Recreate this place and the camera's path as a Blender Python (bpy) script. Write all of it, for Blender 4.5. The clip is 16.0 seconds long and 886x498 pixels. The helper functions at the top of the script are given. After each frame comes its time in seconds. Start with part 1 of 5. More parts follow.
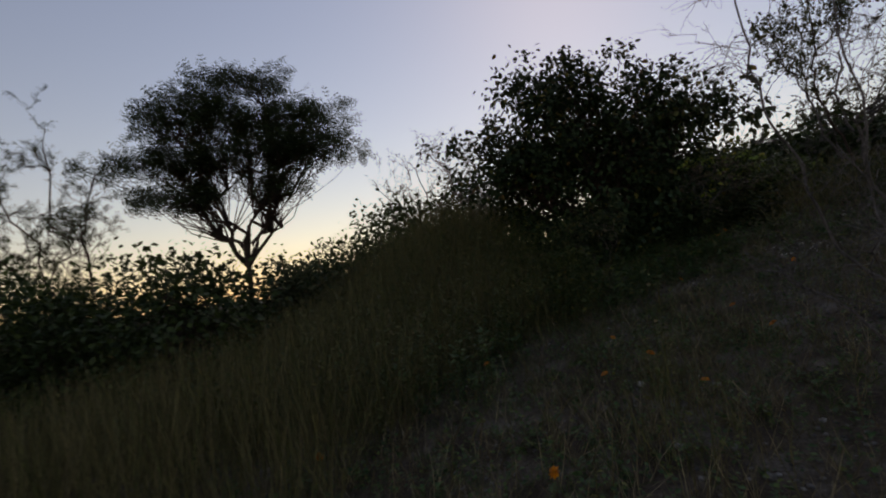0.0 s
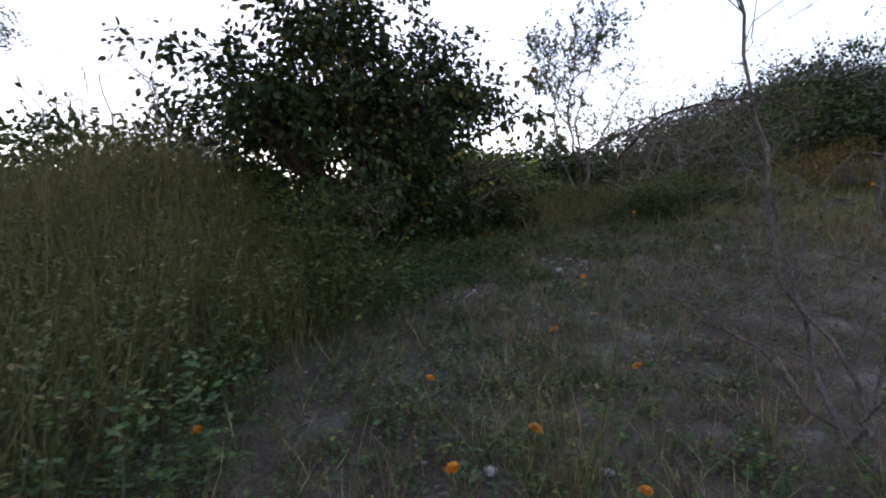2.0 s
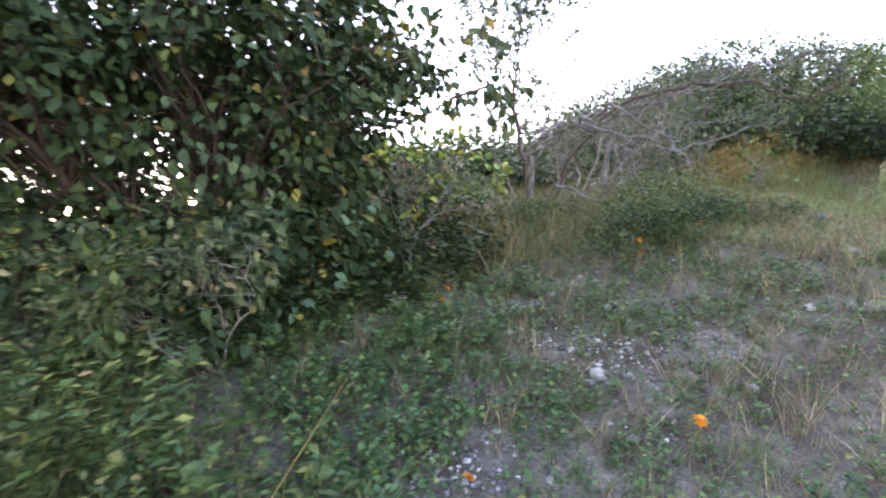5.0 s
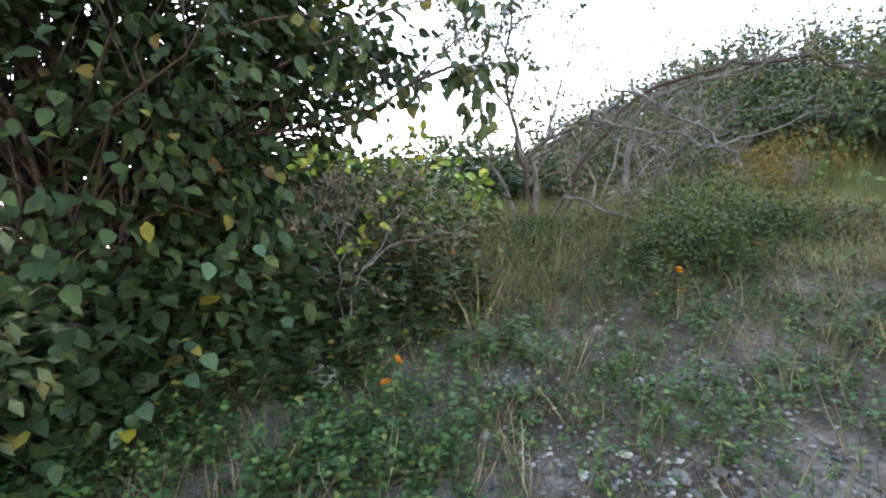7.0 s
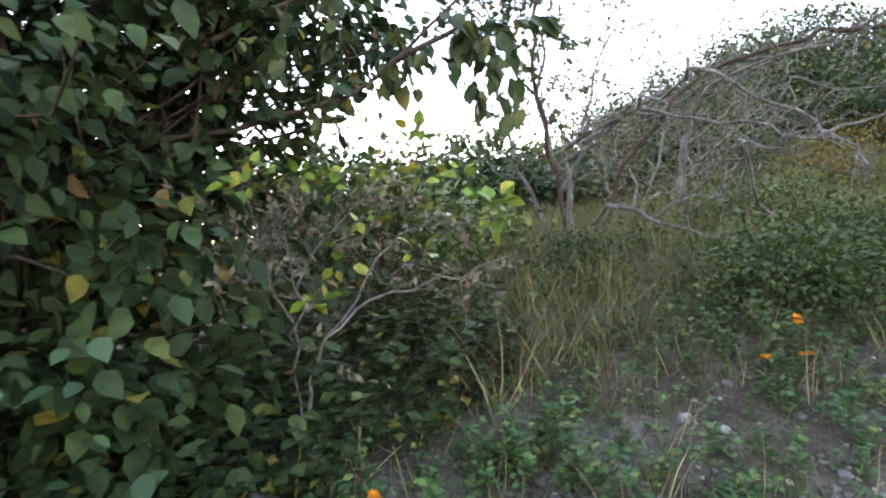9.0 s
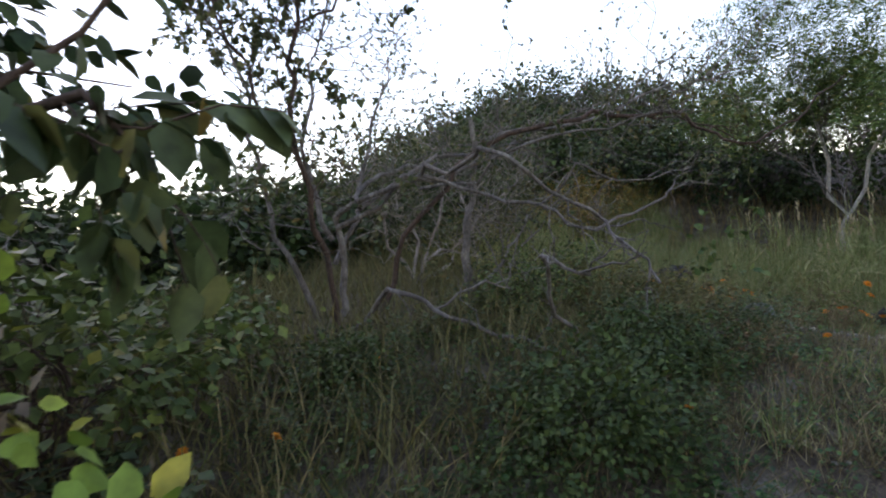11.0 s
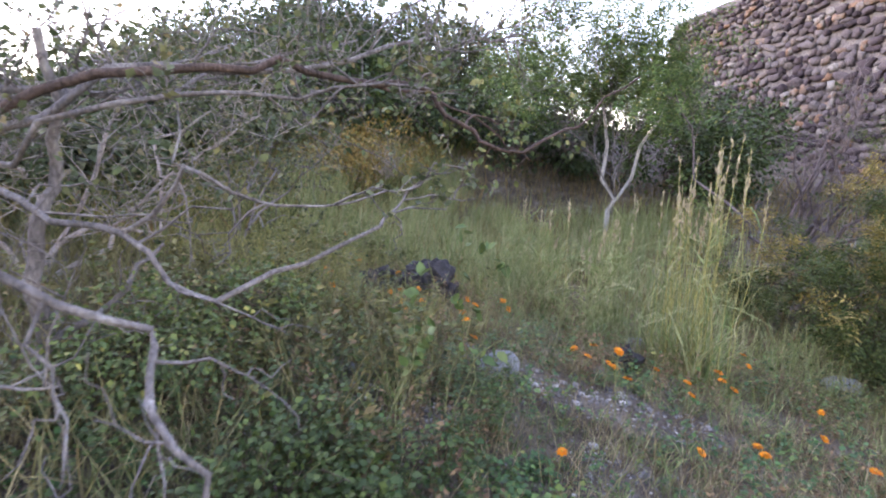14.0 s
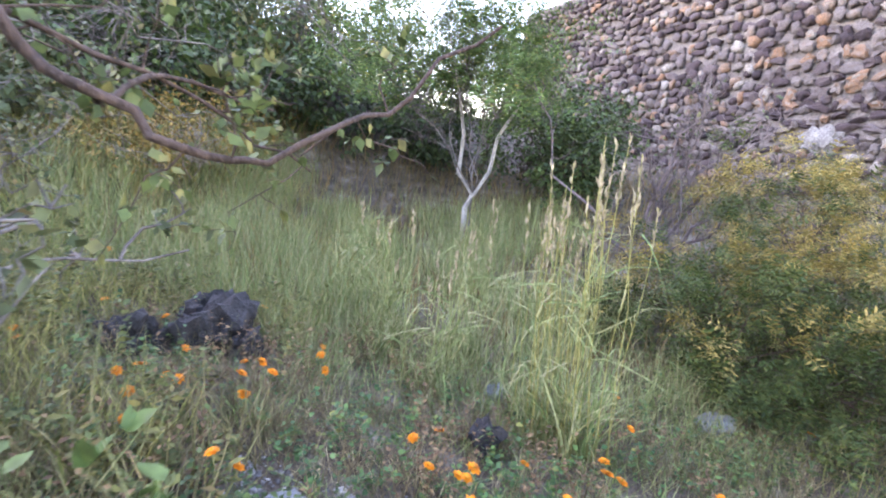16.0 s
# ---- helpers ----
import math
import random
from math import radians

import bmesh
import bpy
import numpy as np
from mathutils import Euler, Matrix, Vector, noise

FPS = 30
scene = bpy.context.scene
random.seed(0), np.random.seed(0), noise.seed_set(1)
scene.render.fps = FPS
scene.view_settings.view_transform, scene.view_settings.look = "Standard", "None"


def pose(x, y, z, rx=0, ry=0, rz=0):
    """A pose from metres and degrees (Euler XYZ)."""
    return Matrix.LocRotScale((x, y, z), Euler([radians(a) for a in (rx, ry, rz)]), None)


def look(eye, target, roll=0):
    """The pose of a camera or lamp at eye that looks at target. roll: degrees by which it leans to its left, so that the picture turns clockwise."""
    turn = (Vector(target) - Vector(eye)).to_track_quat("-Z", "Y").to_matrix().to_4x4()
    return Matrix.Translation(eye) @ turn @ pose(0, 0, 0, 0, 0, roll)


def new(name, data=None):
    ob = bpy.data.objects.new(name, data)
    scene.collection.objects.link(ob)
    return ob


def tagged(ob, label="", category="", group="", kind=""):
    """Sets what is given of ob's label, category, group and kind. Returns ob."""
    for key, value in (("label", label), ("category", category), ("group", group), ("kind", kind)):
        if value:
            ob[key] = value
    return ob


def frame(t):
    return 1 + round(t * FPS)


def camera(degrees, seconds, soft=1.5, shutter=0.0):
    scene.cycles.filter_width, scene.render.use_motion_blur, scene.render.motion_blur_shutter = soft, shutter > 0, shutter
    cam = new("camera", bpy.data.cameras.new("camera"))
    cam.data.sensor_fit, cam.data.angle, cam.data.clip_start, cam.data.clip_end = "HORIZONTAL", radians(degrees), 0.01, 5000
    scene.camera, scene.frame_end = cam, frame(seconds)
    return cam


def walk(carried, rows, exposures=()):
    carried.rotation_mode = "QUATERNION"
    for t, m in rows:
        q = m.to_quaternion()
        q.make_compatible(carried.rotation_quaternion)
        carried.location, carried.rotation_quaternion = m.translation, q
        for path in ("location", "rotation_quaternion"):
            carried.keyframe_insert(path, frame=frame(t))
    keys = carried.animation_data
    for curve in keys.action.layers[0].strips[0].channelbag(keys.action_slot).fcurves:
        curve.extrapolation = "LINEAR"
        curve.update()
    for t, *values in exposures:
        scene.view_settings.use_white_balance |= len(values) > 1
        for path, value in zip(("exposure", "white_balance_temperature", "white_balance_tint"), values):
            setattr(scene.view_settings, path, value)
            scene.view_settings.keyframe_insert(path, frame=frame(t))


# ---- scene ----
cam = camera(82.7, 16.0, soft=2.0, shutter=0.3)
PATH = [
    (0, (0.02, -0.327, 1.484), (-0.465, 1.61, 1.595), -7.1),
    (0.5, (-0.161, 0.447, 1.379), (-0.447, 2.424, 1.475), -5.8),
    (1, (-0.291, 1.002, 1.446), (-0.198, 2.998, 1.525), -4.0),
    (1.5, (-0.496, 1.379, 1.536), (-0.061, 3.331, 1.532), -2.0),
    (2, (-0.485, 1.675, 1.488), (0.135, 3.577, 1.474), 0.9),
    (2.5, (-0.451, 2.059, 1.602), (0.259, 3.929, 1.584), -0.8),
    (3, (-0.586, 2.555, 1.664), (0.171, 4.404, 1.742), -2.3),
    (3.5, (-0.516, 3.159, 1.664), (0.259, 5.001, 1.744), -2.0),
    (4, (-0.385, 3.745, 1.834), (0.223, 5.65, 1.875), -1.2),
    (4.5, (-0.236, 4.29, 1.953), (0.387, 6.191, 1.928), -2.0),
    (5, (0.107, 4.602, 2.085), (1.175, 6.292, 2.033), -0.9),
    (5.2, (0.213, 4.721, 2.092), (1.313, 6.391, 2.028), -1.0),
    (7.3, (1.274, 5.615, 2.259), (2.268, 7.35, 2.262), -2.9),
    (7.5, (1.334, 5.688, 2.256), (2.321, 7.428, 2.261), -2.9),
    (8, (1.428, 5.9, 2.231), (2.337, 7.682, 2.245), -4.1),
    (8.5, (1.554, 6.157, 2.366), (2.458, 7.941, 2.361), -4.3),
    (9, (1.764, 6.376, 2.467), (2.69, 8.149, 2.47), -3.9),
    (9.5, (1.935, 6.584, 2.556), (3.001, 8.276, 2.566), -3.5),
    (10, (2.054, 6.852, 2.647), (3.297, 8.418, 2.694), -5.7),
    (10.2, (2.147, 6.931, 2.767), (3.514, 8.39, 2.834), -5.8),
    (12.3, (3.312, 7.116, 3.451), (5.023, 8.128, 3.231), -1.9),
    (12.5, (3.446, 7.102, 3.563), (5.206, 8.009, 3.28), -1.2),
    (13, (3.697, 7.082, 3.658), (5.583, 7.663, 3.33), 2.7),
    (13.5, (4.102, 7.089, 3.59), (5.984, 7.68, 3.259), 2.6),
    (14, (4.589, 7.088, 3.656), (6.474, 7.68, 3.346), 2.9),
    (14.5, (4.928, 7.079, 3.664), (6.851, 7.519, 3.338), 2.7),
    (15, (5.443, 7.077, 3.836), (7.407, 7.224, 3.485), 3.6),
    (15.5, (5.855, 7.025, 3.844), (7.821, 7.153, 3.502), 4.0),
    (16, (6.259, 7.03, 3.824), (8.228, 7.097, 3.482), 4.5),
]
EXPOSURE = [(0, -0.61, 8300, 31), (0.8, -0.71, 8300, 31), (1.5, -0.36, 8600, 33), (2.0, 1.36, 7500, 35), (2.4, 2.67, 7200, 29), (3.0, 3.04, 7200, 29), (4.0, 3.43, 7400, 34),
            (5.2, 3.48, 7400, 34), (7.3, 3.17, 7800, 23), (8.6, 3.27, 7800, 23), (9.5, 2.92, 7800, 23), (10.0, 2.12, 7700, 25), (10.2, 1.62, 7700, 25), (11.2, 1.76, 7600, 29),
            (12.3, 1.06, 7450, 41), (12.5, 1.76, 7450, 41), (12.8, 2.56, 7600, 38), (13.3, 3.01, 7500, 40), (14.5, 3.33, 7300, 39), (16.0, 3.76, 7100, 36)]
walk(cam, [(t, look(eye, target, roll)) for t, eye, target, roll in PATH], EXPOSURE)

# ---- light: after sunset, a bright sky ahead and soft light from all of it ----
world = bpy.data.worlds.new("dusk")
scene.world = world
world.use_nodes = True
wn, wl = world.node_tree.nodes, world.node_tree.links
wn.clear()
sky = wn.new("ShaderNodeTexSky")
sky.sky_type = "NISHITA"
sky.sun_disc = False
sky.sun_elevation = radians(30)
sky.sun_rotation = radians(2)
sky.air_density, sky.dust_density, sky.ozone_density = 1.4, 0.1, 1.4
back = wn.new("ShaderNodeBackground")
back.inputs["Strength"].default_value = 0.15
out = wn.new("ShaderNodeOutputWorld")
wl.new(sky.outputs[0], back.inputs[0])
wl.new(back.outputs[0], out.inputs[0])

sun = new("sun", bpy.data.lights.new("sun", "SUN"))
sun.data.energy, sun.data.angle, sun.data.color = 0.5, radians(70), (1.0, 0.95, 0.88)
sun.matrix_world = look((3.0, 86.6, 50.0), (0, 0, 0))

# ---- materials ----


def nodes_of(name):
    mat = bpy.data.materials.new(name)
    mat.use_nodes = True
    nt = mat.node_tree
    nt.nodes.clear()
    o = nt.nodes.new("ShaderNodeOutputMaterial")
    return mat, nt.nodes, nt.links, o


def ramp_of(ns, stops):
    r = ns.new("ShaderNodeValToRGB")
    el = r.color_ramp.elements
    while len(el) < len(stops):
        el.new(0.5)
    for e, (p, c) in zip(el, stops):
        e.position, e.color = p, (*c, 1)
    return r


def leaf_material(name, stops, rough=0.5, through_light=0.35, spots=18.0, by_object=False, gloss=0.2):
    """Leaves and blades: a colour for each one, mottled, and light shining through."""
    mat, ns, ln, o = nodes_of(name)
    geo = ns.new("ShaderNodeObjectInfo" if by_object else "ShaderNodeNewGeometry")
    ramp = ramp_of(ns, stops)
    ln.new(geo.outputs["Random" if by_object else "Random Per Island"], ramp.inputs[0])
    co = ns.new("ShaderNodeTexCoord")
    tex = ns.new("ShaderNodeTexNoise")
    tex.inputs["Scale"].default_value, tex.inputs["Detail"].default_value = spots, 3
    ln.new(co.outputs["Object"], tex.inputs["Vector"])
    tone = ramp_of(ns, [(0.3, (0.34, 0.34, 0.34)), (0.7, (0.83, 0.83, 0.80))])
    ln.new(tex.outputs["Fac"], tone.inputs[0])
    mul = ns.new("ShaderNodeMix")
    mul.data_type, mul.blend_type = "RGBA", "MULTIPLY"
    mul.inputs[0].default_value = 1
    ln.new(ramp.outputs[0], mul.inputs[6])
    ln.new(tone.outputs[0], mul.inputs[7])
    p = ns.new("ShaderNodeBsdfPrincipled")
    p.inputs["Roughness"].default_value = rough
    p.inputs["Specular IOR Level"].default_value = gloss
    ln.new(mul.outputs[2], p.inputs["Base Color"])
    tr = ns.new("ShaderNodeBsdfTranslucent")
    ln.new(mul.outputs[2], tr.inputs[0])
    mix = ns.new("ShaderNodeMixShader")
    mix.inputs[0].default_value = through_light
    ln.new(p.outputs[0], mix.inputs[1])
    ln.new(tr.outputs[0], mix.inputs[2])
    ln.new(mix.outputs[0], o.inputs[0])
    return mat


def rough_material(name, stops, scale=6.0, fine=40.0, bump=0.6, rough=0.9, by_object=False, island=False, stretch=(1, 1, 1)):
    """Bark, stone and soil: large patches and fine grain, with relief."""
    mat, ns, ln, o = nodes_of(name)
    co = ns.new("ShaderNodeTexCoord")
    mp = ns.new("ShaderNodeMapping")
    mp.inputs["Scale"].default_value = stretch
    ln.new(co.outputs["Object"], mp.inputs[0])
    big, small = ns.new("ShaderNodeTexNoise"), ns.new("ShaderNodeTexNoise")
    big.inputs["Scale"].default_value, big.inputs["Detail"].default_value = scale, 5
    small.inputs["Scale"].default_value, small.inputs["Detail"].default_value = fine, 4
    ln.new(mp.outputs[0], big.inputs["Vector"])
    ln.new(mp.outputs[0], small.inputs["Vector"])
    ramp = ramp_of(ns, stops)
    if by_object or island:
        src = ns.new("ShaderNodeObjectInfo") if by_object else ns.new("ShaderNodeNewGeometry")
        add = ns.new("ShaderNodeMath")
        add.operation = "MULTIPLY_ADD"
        ln.new(big.outputs["Fac"], add.inputs[0])
        add.inputs[1].default_value = 0.35
        sub = ns.new("ShaderNodeMath")
        sub.operation = "SUBTRACT"
        ln.new(src.outputs["Random" if by_object else "Random Per Island"], sub.inputs[0])
        sub.inputs[1].default_value = 0.17
        ln.new(sub.outputs[0], add.inputs[2])
        ln.new(add.outputs[0], ramp.inputs[0])
    else:
        ln.new(big.outputs["Fac"], ramp.inputs[0])
    tone = ramp_of(ns, [(0.3, (0.32, 0.32, 0.32)), (0.7, (0.86, 0.86, 0.86))])
    ln.new(small.outputs["Fac"], tone.inputs[0])
    mul = ns.new("ShaderNodeMix")
    mul.data_type, mul.blend_type = "RGBA", "MULTIPLY"
    mul.inputs[0].default_value = 1
    ln.new(ramp.outputs[0], mul.inputs[6])
    ln.new(tone.outputs[0], mul.inputs[7])
    p = ns.new("ShaderNodeBsdfPrincipled")
    p.inputs["Roughness"].default_value = rough
    p.inputs["Specular IOR Level"].default_value = 0.25
    ln.new(mul.outputs[2], p.inputs["Base Color"])
    bp = ns.new("ShaderNodeBump")
    bp.inputs["Strength"].default_value, bp.inputs["Distance"].default_value = bump, 0.02
    ln.new(small.outputs["Fac"], bp.inputs["Height"])
    ln.new(bp.outputs[0], p.inputs["Normal"])
    ln.new(p.outputs[0], o.inputs[0])
    return mat


# inner shade is put into the crown and undergrowth colour; single leaves stay lighter
M_BROADSHADED = leaf_material("broad_leaf_shaded", [(0.0, (0.018, 0.042, 0.016)), (0.5, (0.032, 0.066, 0.024)), (0.92, (0.06, 0.10, 0.032)), (0.97, (0.24, 0.21, 0.04)), (1.0, (0.18, 0.11, 0.05))], 0.65, 0.08)
M_BROADLIT = leaf_material("broad_leaf_lit", [(0.0, (0.025, 0.06, 0.026)), (0.5, (0.045, 0.105, 0.042)), (0.95, (0.075, 0.15, 0.05)), (0.98, (0.34, 0.29, 0.03)), (1.0, (0.24, 0.15, 0.05))], 0.5, 0.15, 30.0, True, 0.4)
M_YELLOWLEAF = leaf_material("yellowing_leaf", [(0.0, (0.11, 0.21, 0.04)), (0.5, (0.20, 0.33, 0.06)), (0.88, (0.30, 0.40, 0.08)), (1.0, (0.42, 0.36, 0.06))], 0.5, 0.2)
M_DEADLEAF = leaf_material("dead_leaf", [(0.0, (0.12, 0.10, 0.08)), (0.6, (0.22, 0.18, 0.14)), (1.0, (0.30, 0.25, 0.18))], 0.85, 0.2)
M_SMALL = leaf_material("small_dark_leaf", [(0.0, (0.03, 0.06, 0.02)), (0.6, (0.055, 0.10, 0.03)), (1.0, (0.10, 0.15, 0.04))], 0.55, 0.2)
M_FEATHER = leaf_material("feathery_leaf", [(0.0, (0.06, 0.12, 0.036)), (0.6, (0.10, 0.19, 0.055)), (0.95, (0.19, 0.27, 0.08)), (1.0, (0.35, 0.30, 0.08))], 0.6, 0.2)
M_ACACIA = leaf_material("acacia_leaf", [(0.0, (0.03, 0.06, 0.025)), (1.0, (0.07, 0.11, 0.04))], 0.6, 0.2)
M_GOLD = leaf_material("golden_green_leaf", [(0.0, (0.14, 0.135, 0.038)), (0.45, (0.25, 0.205, 0.055)), (0.8, (0.36, 0.27, 0.08)), (1.0, (0.42, 0.32, 0.12))], 0.65, 0.2)
M_OLIVE = leaf_material("olive_leaf", [(0.0, (0.025, 0.05, 0.014)), (0.5, (0.05, 0.09, 0.022)), (1.0, (0.12, 0.14, 0.035))], 0.6, 0.2)
M_GREY = leaf_material("grey_green_leaf", [(0.0, (0.05, 0.08, 0.035)), (0.6, (0.10, 0.13, 0.06)), (0.92, (0.18, 0.19, 0.09)), (1.0, (0.26, 0.20, 0.10))], 0.7, 0.2)
M_ORANGESHRUB = leaf_material("rusty_leaf", [(0.0, (0.20, 0.14, 0.04)), (0.6, (0.34, 0.22, 0.06)), (1.0, (0.24, 0.22, 0.06))], 0.7, 0.2)
M_GRASS = leaf_material("green_grass", [(0.0, (0.05, 0.11, 0.03)), (0.5, (0.09, 0.17, 0.04)), (0.8, (0.16, 0.22, 0.07)), (1.0, (0.30, 0.27, 0.13))], 0.55, 0.2)
M_PALEGRASS = leaf_material("pale_grass", [(0.0, (0.14, 0.22, 0.07)), (0.5, (0.25, 0.31, 0.12)), (1.0, (0.42, 0.40, 0.22))], 0.6, 0.2)
M_YELLOWGRASS = leaf_material("yellow_grass", [(0.0, (0.20, 0.22, 0.06)), (0.5, (0.34, 0.34, 0.11)), (1.0, (0.46, 0.42, 0.18))], 0.6, 0.2)
M_WEEDBUSH = leaf_material("mid_green_leaf", [(0.0, (0.05, 0.09, 0.03)), (0.6, (0.10, 0.16, 0.05)), (0.92, (0.17, 0.22, 0.06)), (1.0, (0.30, 0.28, 0.08))], 0.55, 0.2)
M_SPRIGSMALL = leaf_material("light_small_leaf", [(0.0, (0.07, 0.11, 0.04)), (0.7, (0.13, 0.18, 0.06)), (1.0, (0.24, 0.22, 0.08))], 0.55, 0.2)
M_STRAW = leaf_material("dry_grass", [(0.0, (0.10, 0.075, 0.045)), (0.5, (0.24, 0.19, 0.11)), (1.0, (0.46, 0.39, 0.25))], 0.75, 0.2)
M_TALLWEED = leaf_material("tall_weed", [(0.0, (0.10, 0.11, 0.04)), (0.45, (0.19, 0.18, 0.08)), (0.8, (0.28, 0.23, 0.12)), (1.0, (0.16, 0.20, 0.06))], 0.7, 0.2)
M_WEED = leaf_material("weed_leaf", [(0.0, (0.035, 0.09, 0.035)), (0.5, (0.06, 0.15, 0.05)), (0.9, (0.12, 0.22, 0.06)), (1.0, (0.26, 0.26, 0.07))], 0.5, 0.2)
M_GOLDWEED = leaf_material("olive_weed", [(0.0, (0.06, 0.09, 0.028)), (0.5, (0.115, 0.14, 0.042)), (0.85, (0.21, 0.19, 0.06)), (1.0, (0.24, 0.16, 0.08))], 0.65, 0.2)
M_LITTER = leaf_material("grass_litter", [(0.0, (0.05, 0.035, 0.025)), (0.5, (0.14, 0.10, 0.065)), (1.0, (0.30, 0.25, 0.17))], 0.85, 0.1)
M_BROWNWEED = leaf_material("brown_weed", [(0.0, (0.08, 0.05, 0.03)), (0.5, (0.18, 0.11, 0.06)), (1.0, (0.28, 0.19, 0.10))], 0.8, 0.2)
M_RUSTGRASS = leaf_material("rusty_grass", [(0.0, (0.10, 0.10, 0.04)), (0.4, (0.20, 0.15, 0.07)), (0.8, (0.30, 0.20, 0.09)), (1.0, (0.22, 0.24, 0.10))], 0.75, 0.2)
M_LUSH = leaf_material("lush_weed", [(0.0, (0.03, 0.07, 0.022)), (0.5, (0.06, 0.115, 0.032)), (0.85, (0.12, 0.17, 0.045)), (1.0, (0.28, 0.26, 0.07))], 0.55, 0.2)
M_SEED = leaf_material("seed_head", [(0.0, (0.34, 0.28, 0.18)), (1.0, (0.52, 0.45, 0.30))], 0.8, 0.2)
M_PETAL = leaf_material("orange_petal", [(0.0, (0.85, 0.22, 0.01)), (1.0, (0.95, 0.34, 0.015))], 0.5, 0.2)
M_PETALCORE = leaf_material("flower_centre", [(0.0, (0.55, 0.28, 0.02)), (1.0, (0.70, 0.40, 0.04))], 0.8, 0.1)
M_GREYBARK = rough_material("grey_bark", [(0.3, (0.09, 0.08, 0.075)), (0.55, (0.18, 0.165, 0.16)), (0.72, (0.30, 0.29, 0.28))], 9, 60, 0.8, stretch=(1, 1, 0.4))
M_DARKBARK = rough_material("dark_bark", [(0.3, (0.05, 0.035, 0.03)), (0.7, (0.13, 0.09, 0.075))], 9, 60, 0.8, stretch=(1, 1, 0.4))
M_PALEBARK = rough_material("pale_bark", [(0.3, (0.28, 0.27, 0.25)), (0.7, (0.48, 0.47, 0.44))], 7, 50, 0.6, stretch=(1, 1, 0.4))
M_TWIG = rough_material("dry_twig", [(0.3, (0.24, 0.20, 0.18)), (0.7, (0.42, 0.38, 0.36))], 12, 70, 0.6)
M_PURPLETWIG = rough_material("purple_twig", [(0.3, (0.11, 0.09, 0.09)), (0.7, (0.21, 0.175, 0.18))], 12, 70, 0.6)
M_STEM = rough_material("green_stem", [(0.3, (0.12, 0.17, 0.06)), (0.7, (0.24, 0.24, 0.12))], 12, 70, 0.2)
M_GROUND = rough_material("stony_soil", [(0.28, (0.045, 0.033, 0.023)), (0.44, (0.09, 0.07, 0.052)), (0.57, (0.14, 0.118, 0.093)), (0.72, (0.24, 0.22, 0.192))], 2.6, 46, 1.0)
M_GRAVEL = rough_material("gravel_stone", [(0.0, (0.08, 0.078, 0.078)), (0.6, (0.21, 0.205, 0.2)), (0.9, (0.34, 0.33, 0.32)), (1.0, (0.55, 0.535, 0.51))], 8, 60, 0.5, island=True)
WALL_TONES = [(0.0, (0.030, 0.022, 0.026)), (0.18, (0.062, 0.045, 0.050)), (0.38, (0.100, 0.080, 0.082)), (0.58, (0.135, 0.118, 0.116)), (0.74, (0.175, 0.150, 0.138)), (0.83, (0.200, 0.140, 0.105)), (0.90, (0.215, 0.120, 0.070)), (0.95, (0.215, 0.190, 0.165)), (1.0, (0.250, 0.235, 0.215))]
M_WALLSTONE = rough_material("wall_stone", WALL_TONES, 2.5, 22, 0.9, by_object=True)
M_MORTAR = rough_material("mortar", [(0.3, (0.11, 0.095, 0.09)), (0.7, (0.22, 0.20, 0.19))], 1.2, 15, 0.9)
M_LIME = rough_material("lime_wash", [(0.3, (0.15, 0.145, 0.14)), (0.7, (0.27, 0.265, 0.26))], 2.5, 18, 0.7)
M_DARKROCK = rough_material("dark_rock", [(0.3, (0.015, 0.015, 0.018)), (0.7, (0.06, 0.06, 0.066))], 5, 35, 1.0)
M_PALEROCK = rough_material("pale_rock", [(0.3, (0.45, 0.43, 0.40)), (0.7, (0.70, 0.68, 0.64))], 8, 45, 0.8)
M_GREYROCK = rough_material("grey_rock", [(0.3, (0.13, 0.15, 0.17)), (0.7, (0.27, 0.29, 0.31))], 5, 45, 0.8)

# ---- the lie of the land ----
BUMP_X = [-6 + 4.2 * i for i in range(8)]
BUMP_Y = [-2 + 4.0 * i for i in range(4)]
LAND = [0.24, 0.16, 0.09]
BUMPS = [0.42, 0.09, -0.04, -0.41, -0.3, 0.2, 0.03, 0.61, -0.25, -0.01, -0.43, 0.16, -0.33, -0.22, 0.29, 0.34, -0.3, -0.3, -0.38, -0.3, -0.16, -0.22, -0.46, -0.78, 0.14, -0.0, -0.29, -1.16, -0.15, -0.32, -0.2, -0.58]


def land(x, y):
    """Height of the ground: a tilted plane with broad swells and small unevenness."""
    x, y = np.asarray(x, float), np.asarray(y, float)
    z = LAND[0] + LAND[1] * np.clip(x, -14, 32) + LAND[2] * np.clip(y, -12, 28)
    z = z + 3.0 * np.exp(-((x - 26) ** 2 / 90.0 + (y - 18) ** 2 / 50.0))  # the hill behind the wall
    z = z + 0.95 * np.exp(-((x + 2.4) ** 2 + (y - 8.9) ** 2) / 4.5)  # the weedy mound beside the tree
    n = 0
    for bx in BUMP_X:
        for by in BUMP_Y:
            z = z + BUMPS[n] * np.exp(-((x - bx) ** 2 + (y - by) ** 2) / 18.0)
            n += 1
    near = np.exp(-((x - 5) ** 2 + (y - 6) ** 2) / 900)
    return z + near * (0.018 * np.sin(2.3 * x + 1.1) * np.cos(2.7 * y) + 0.012 * np.sin(5.1 * x + 3.3 * y))


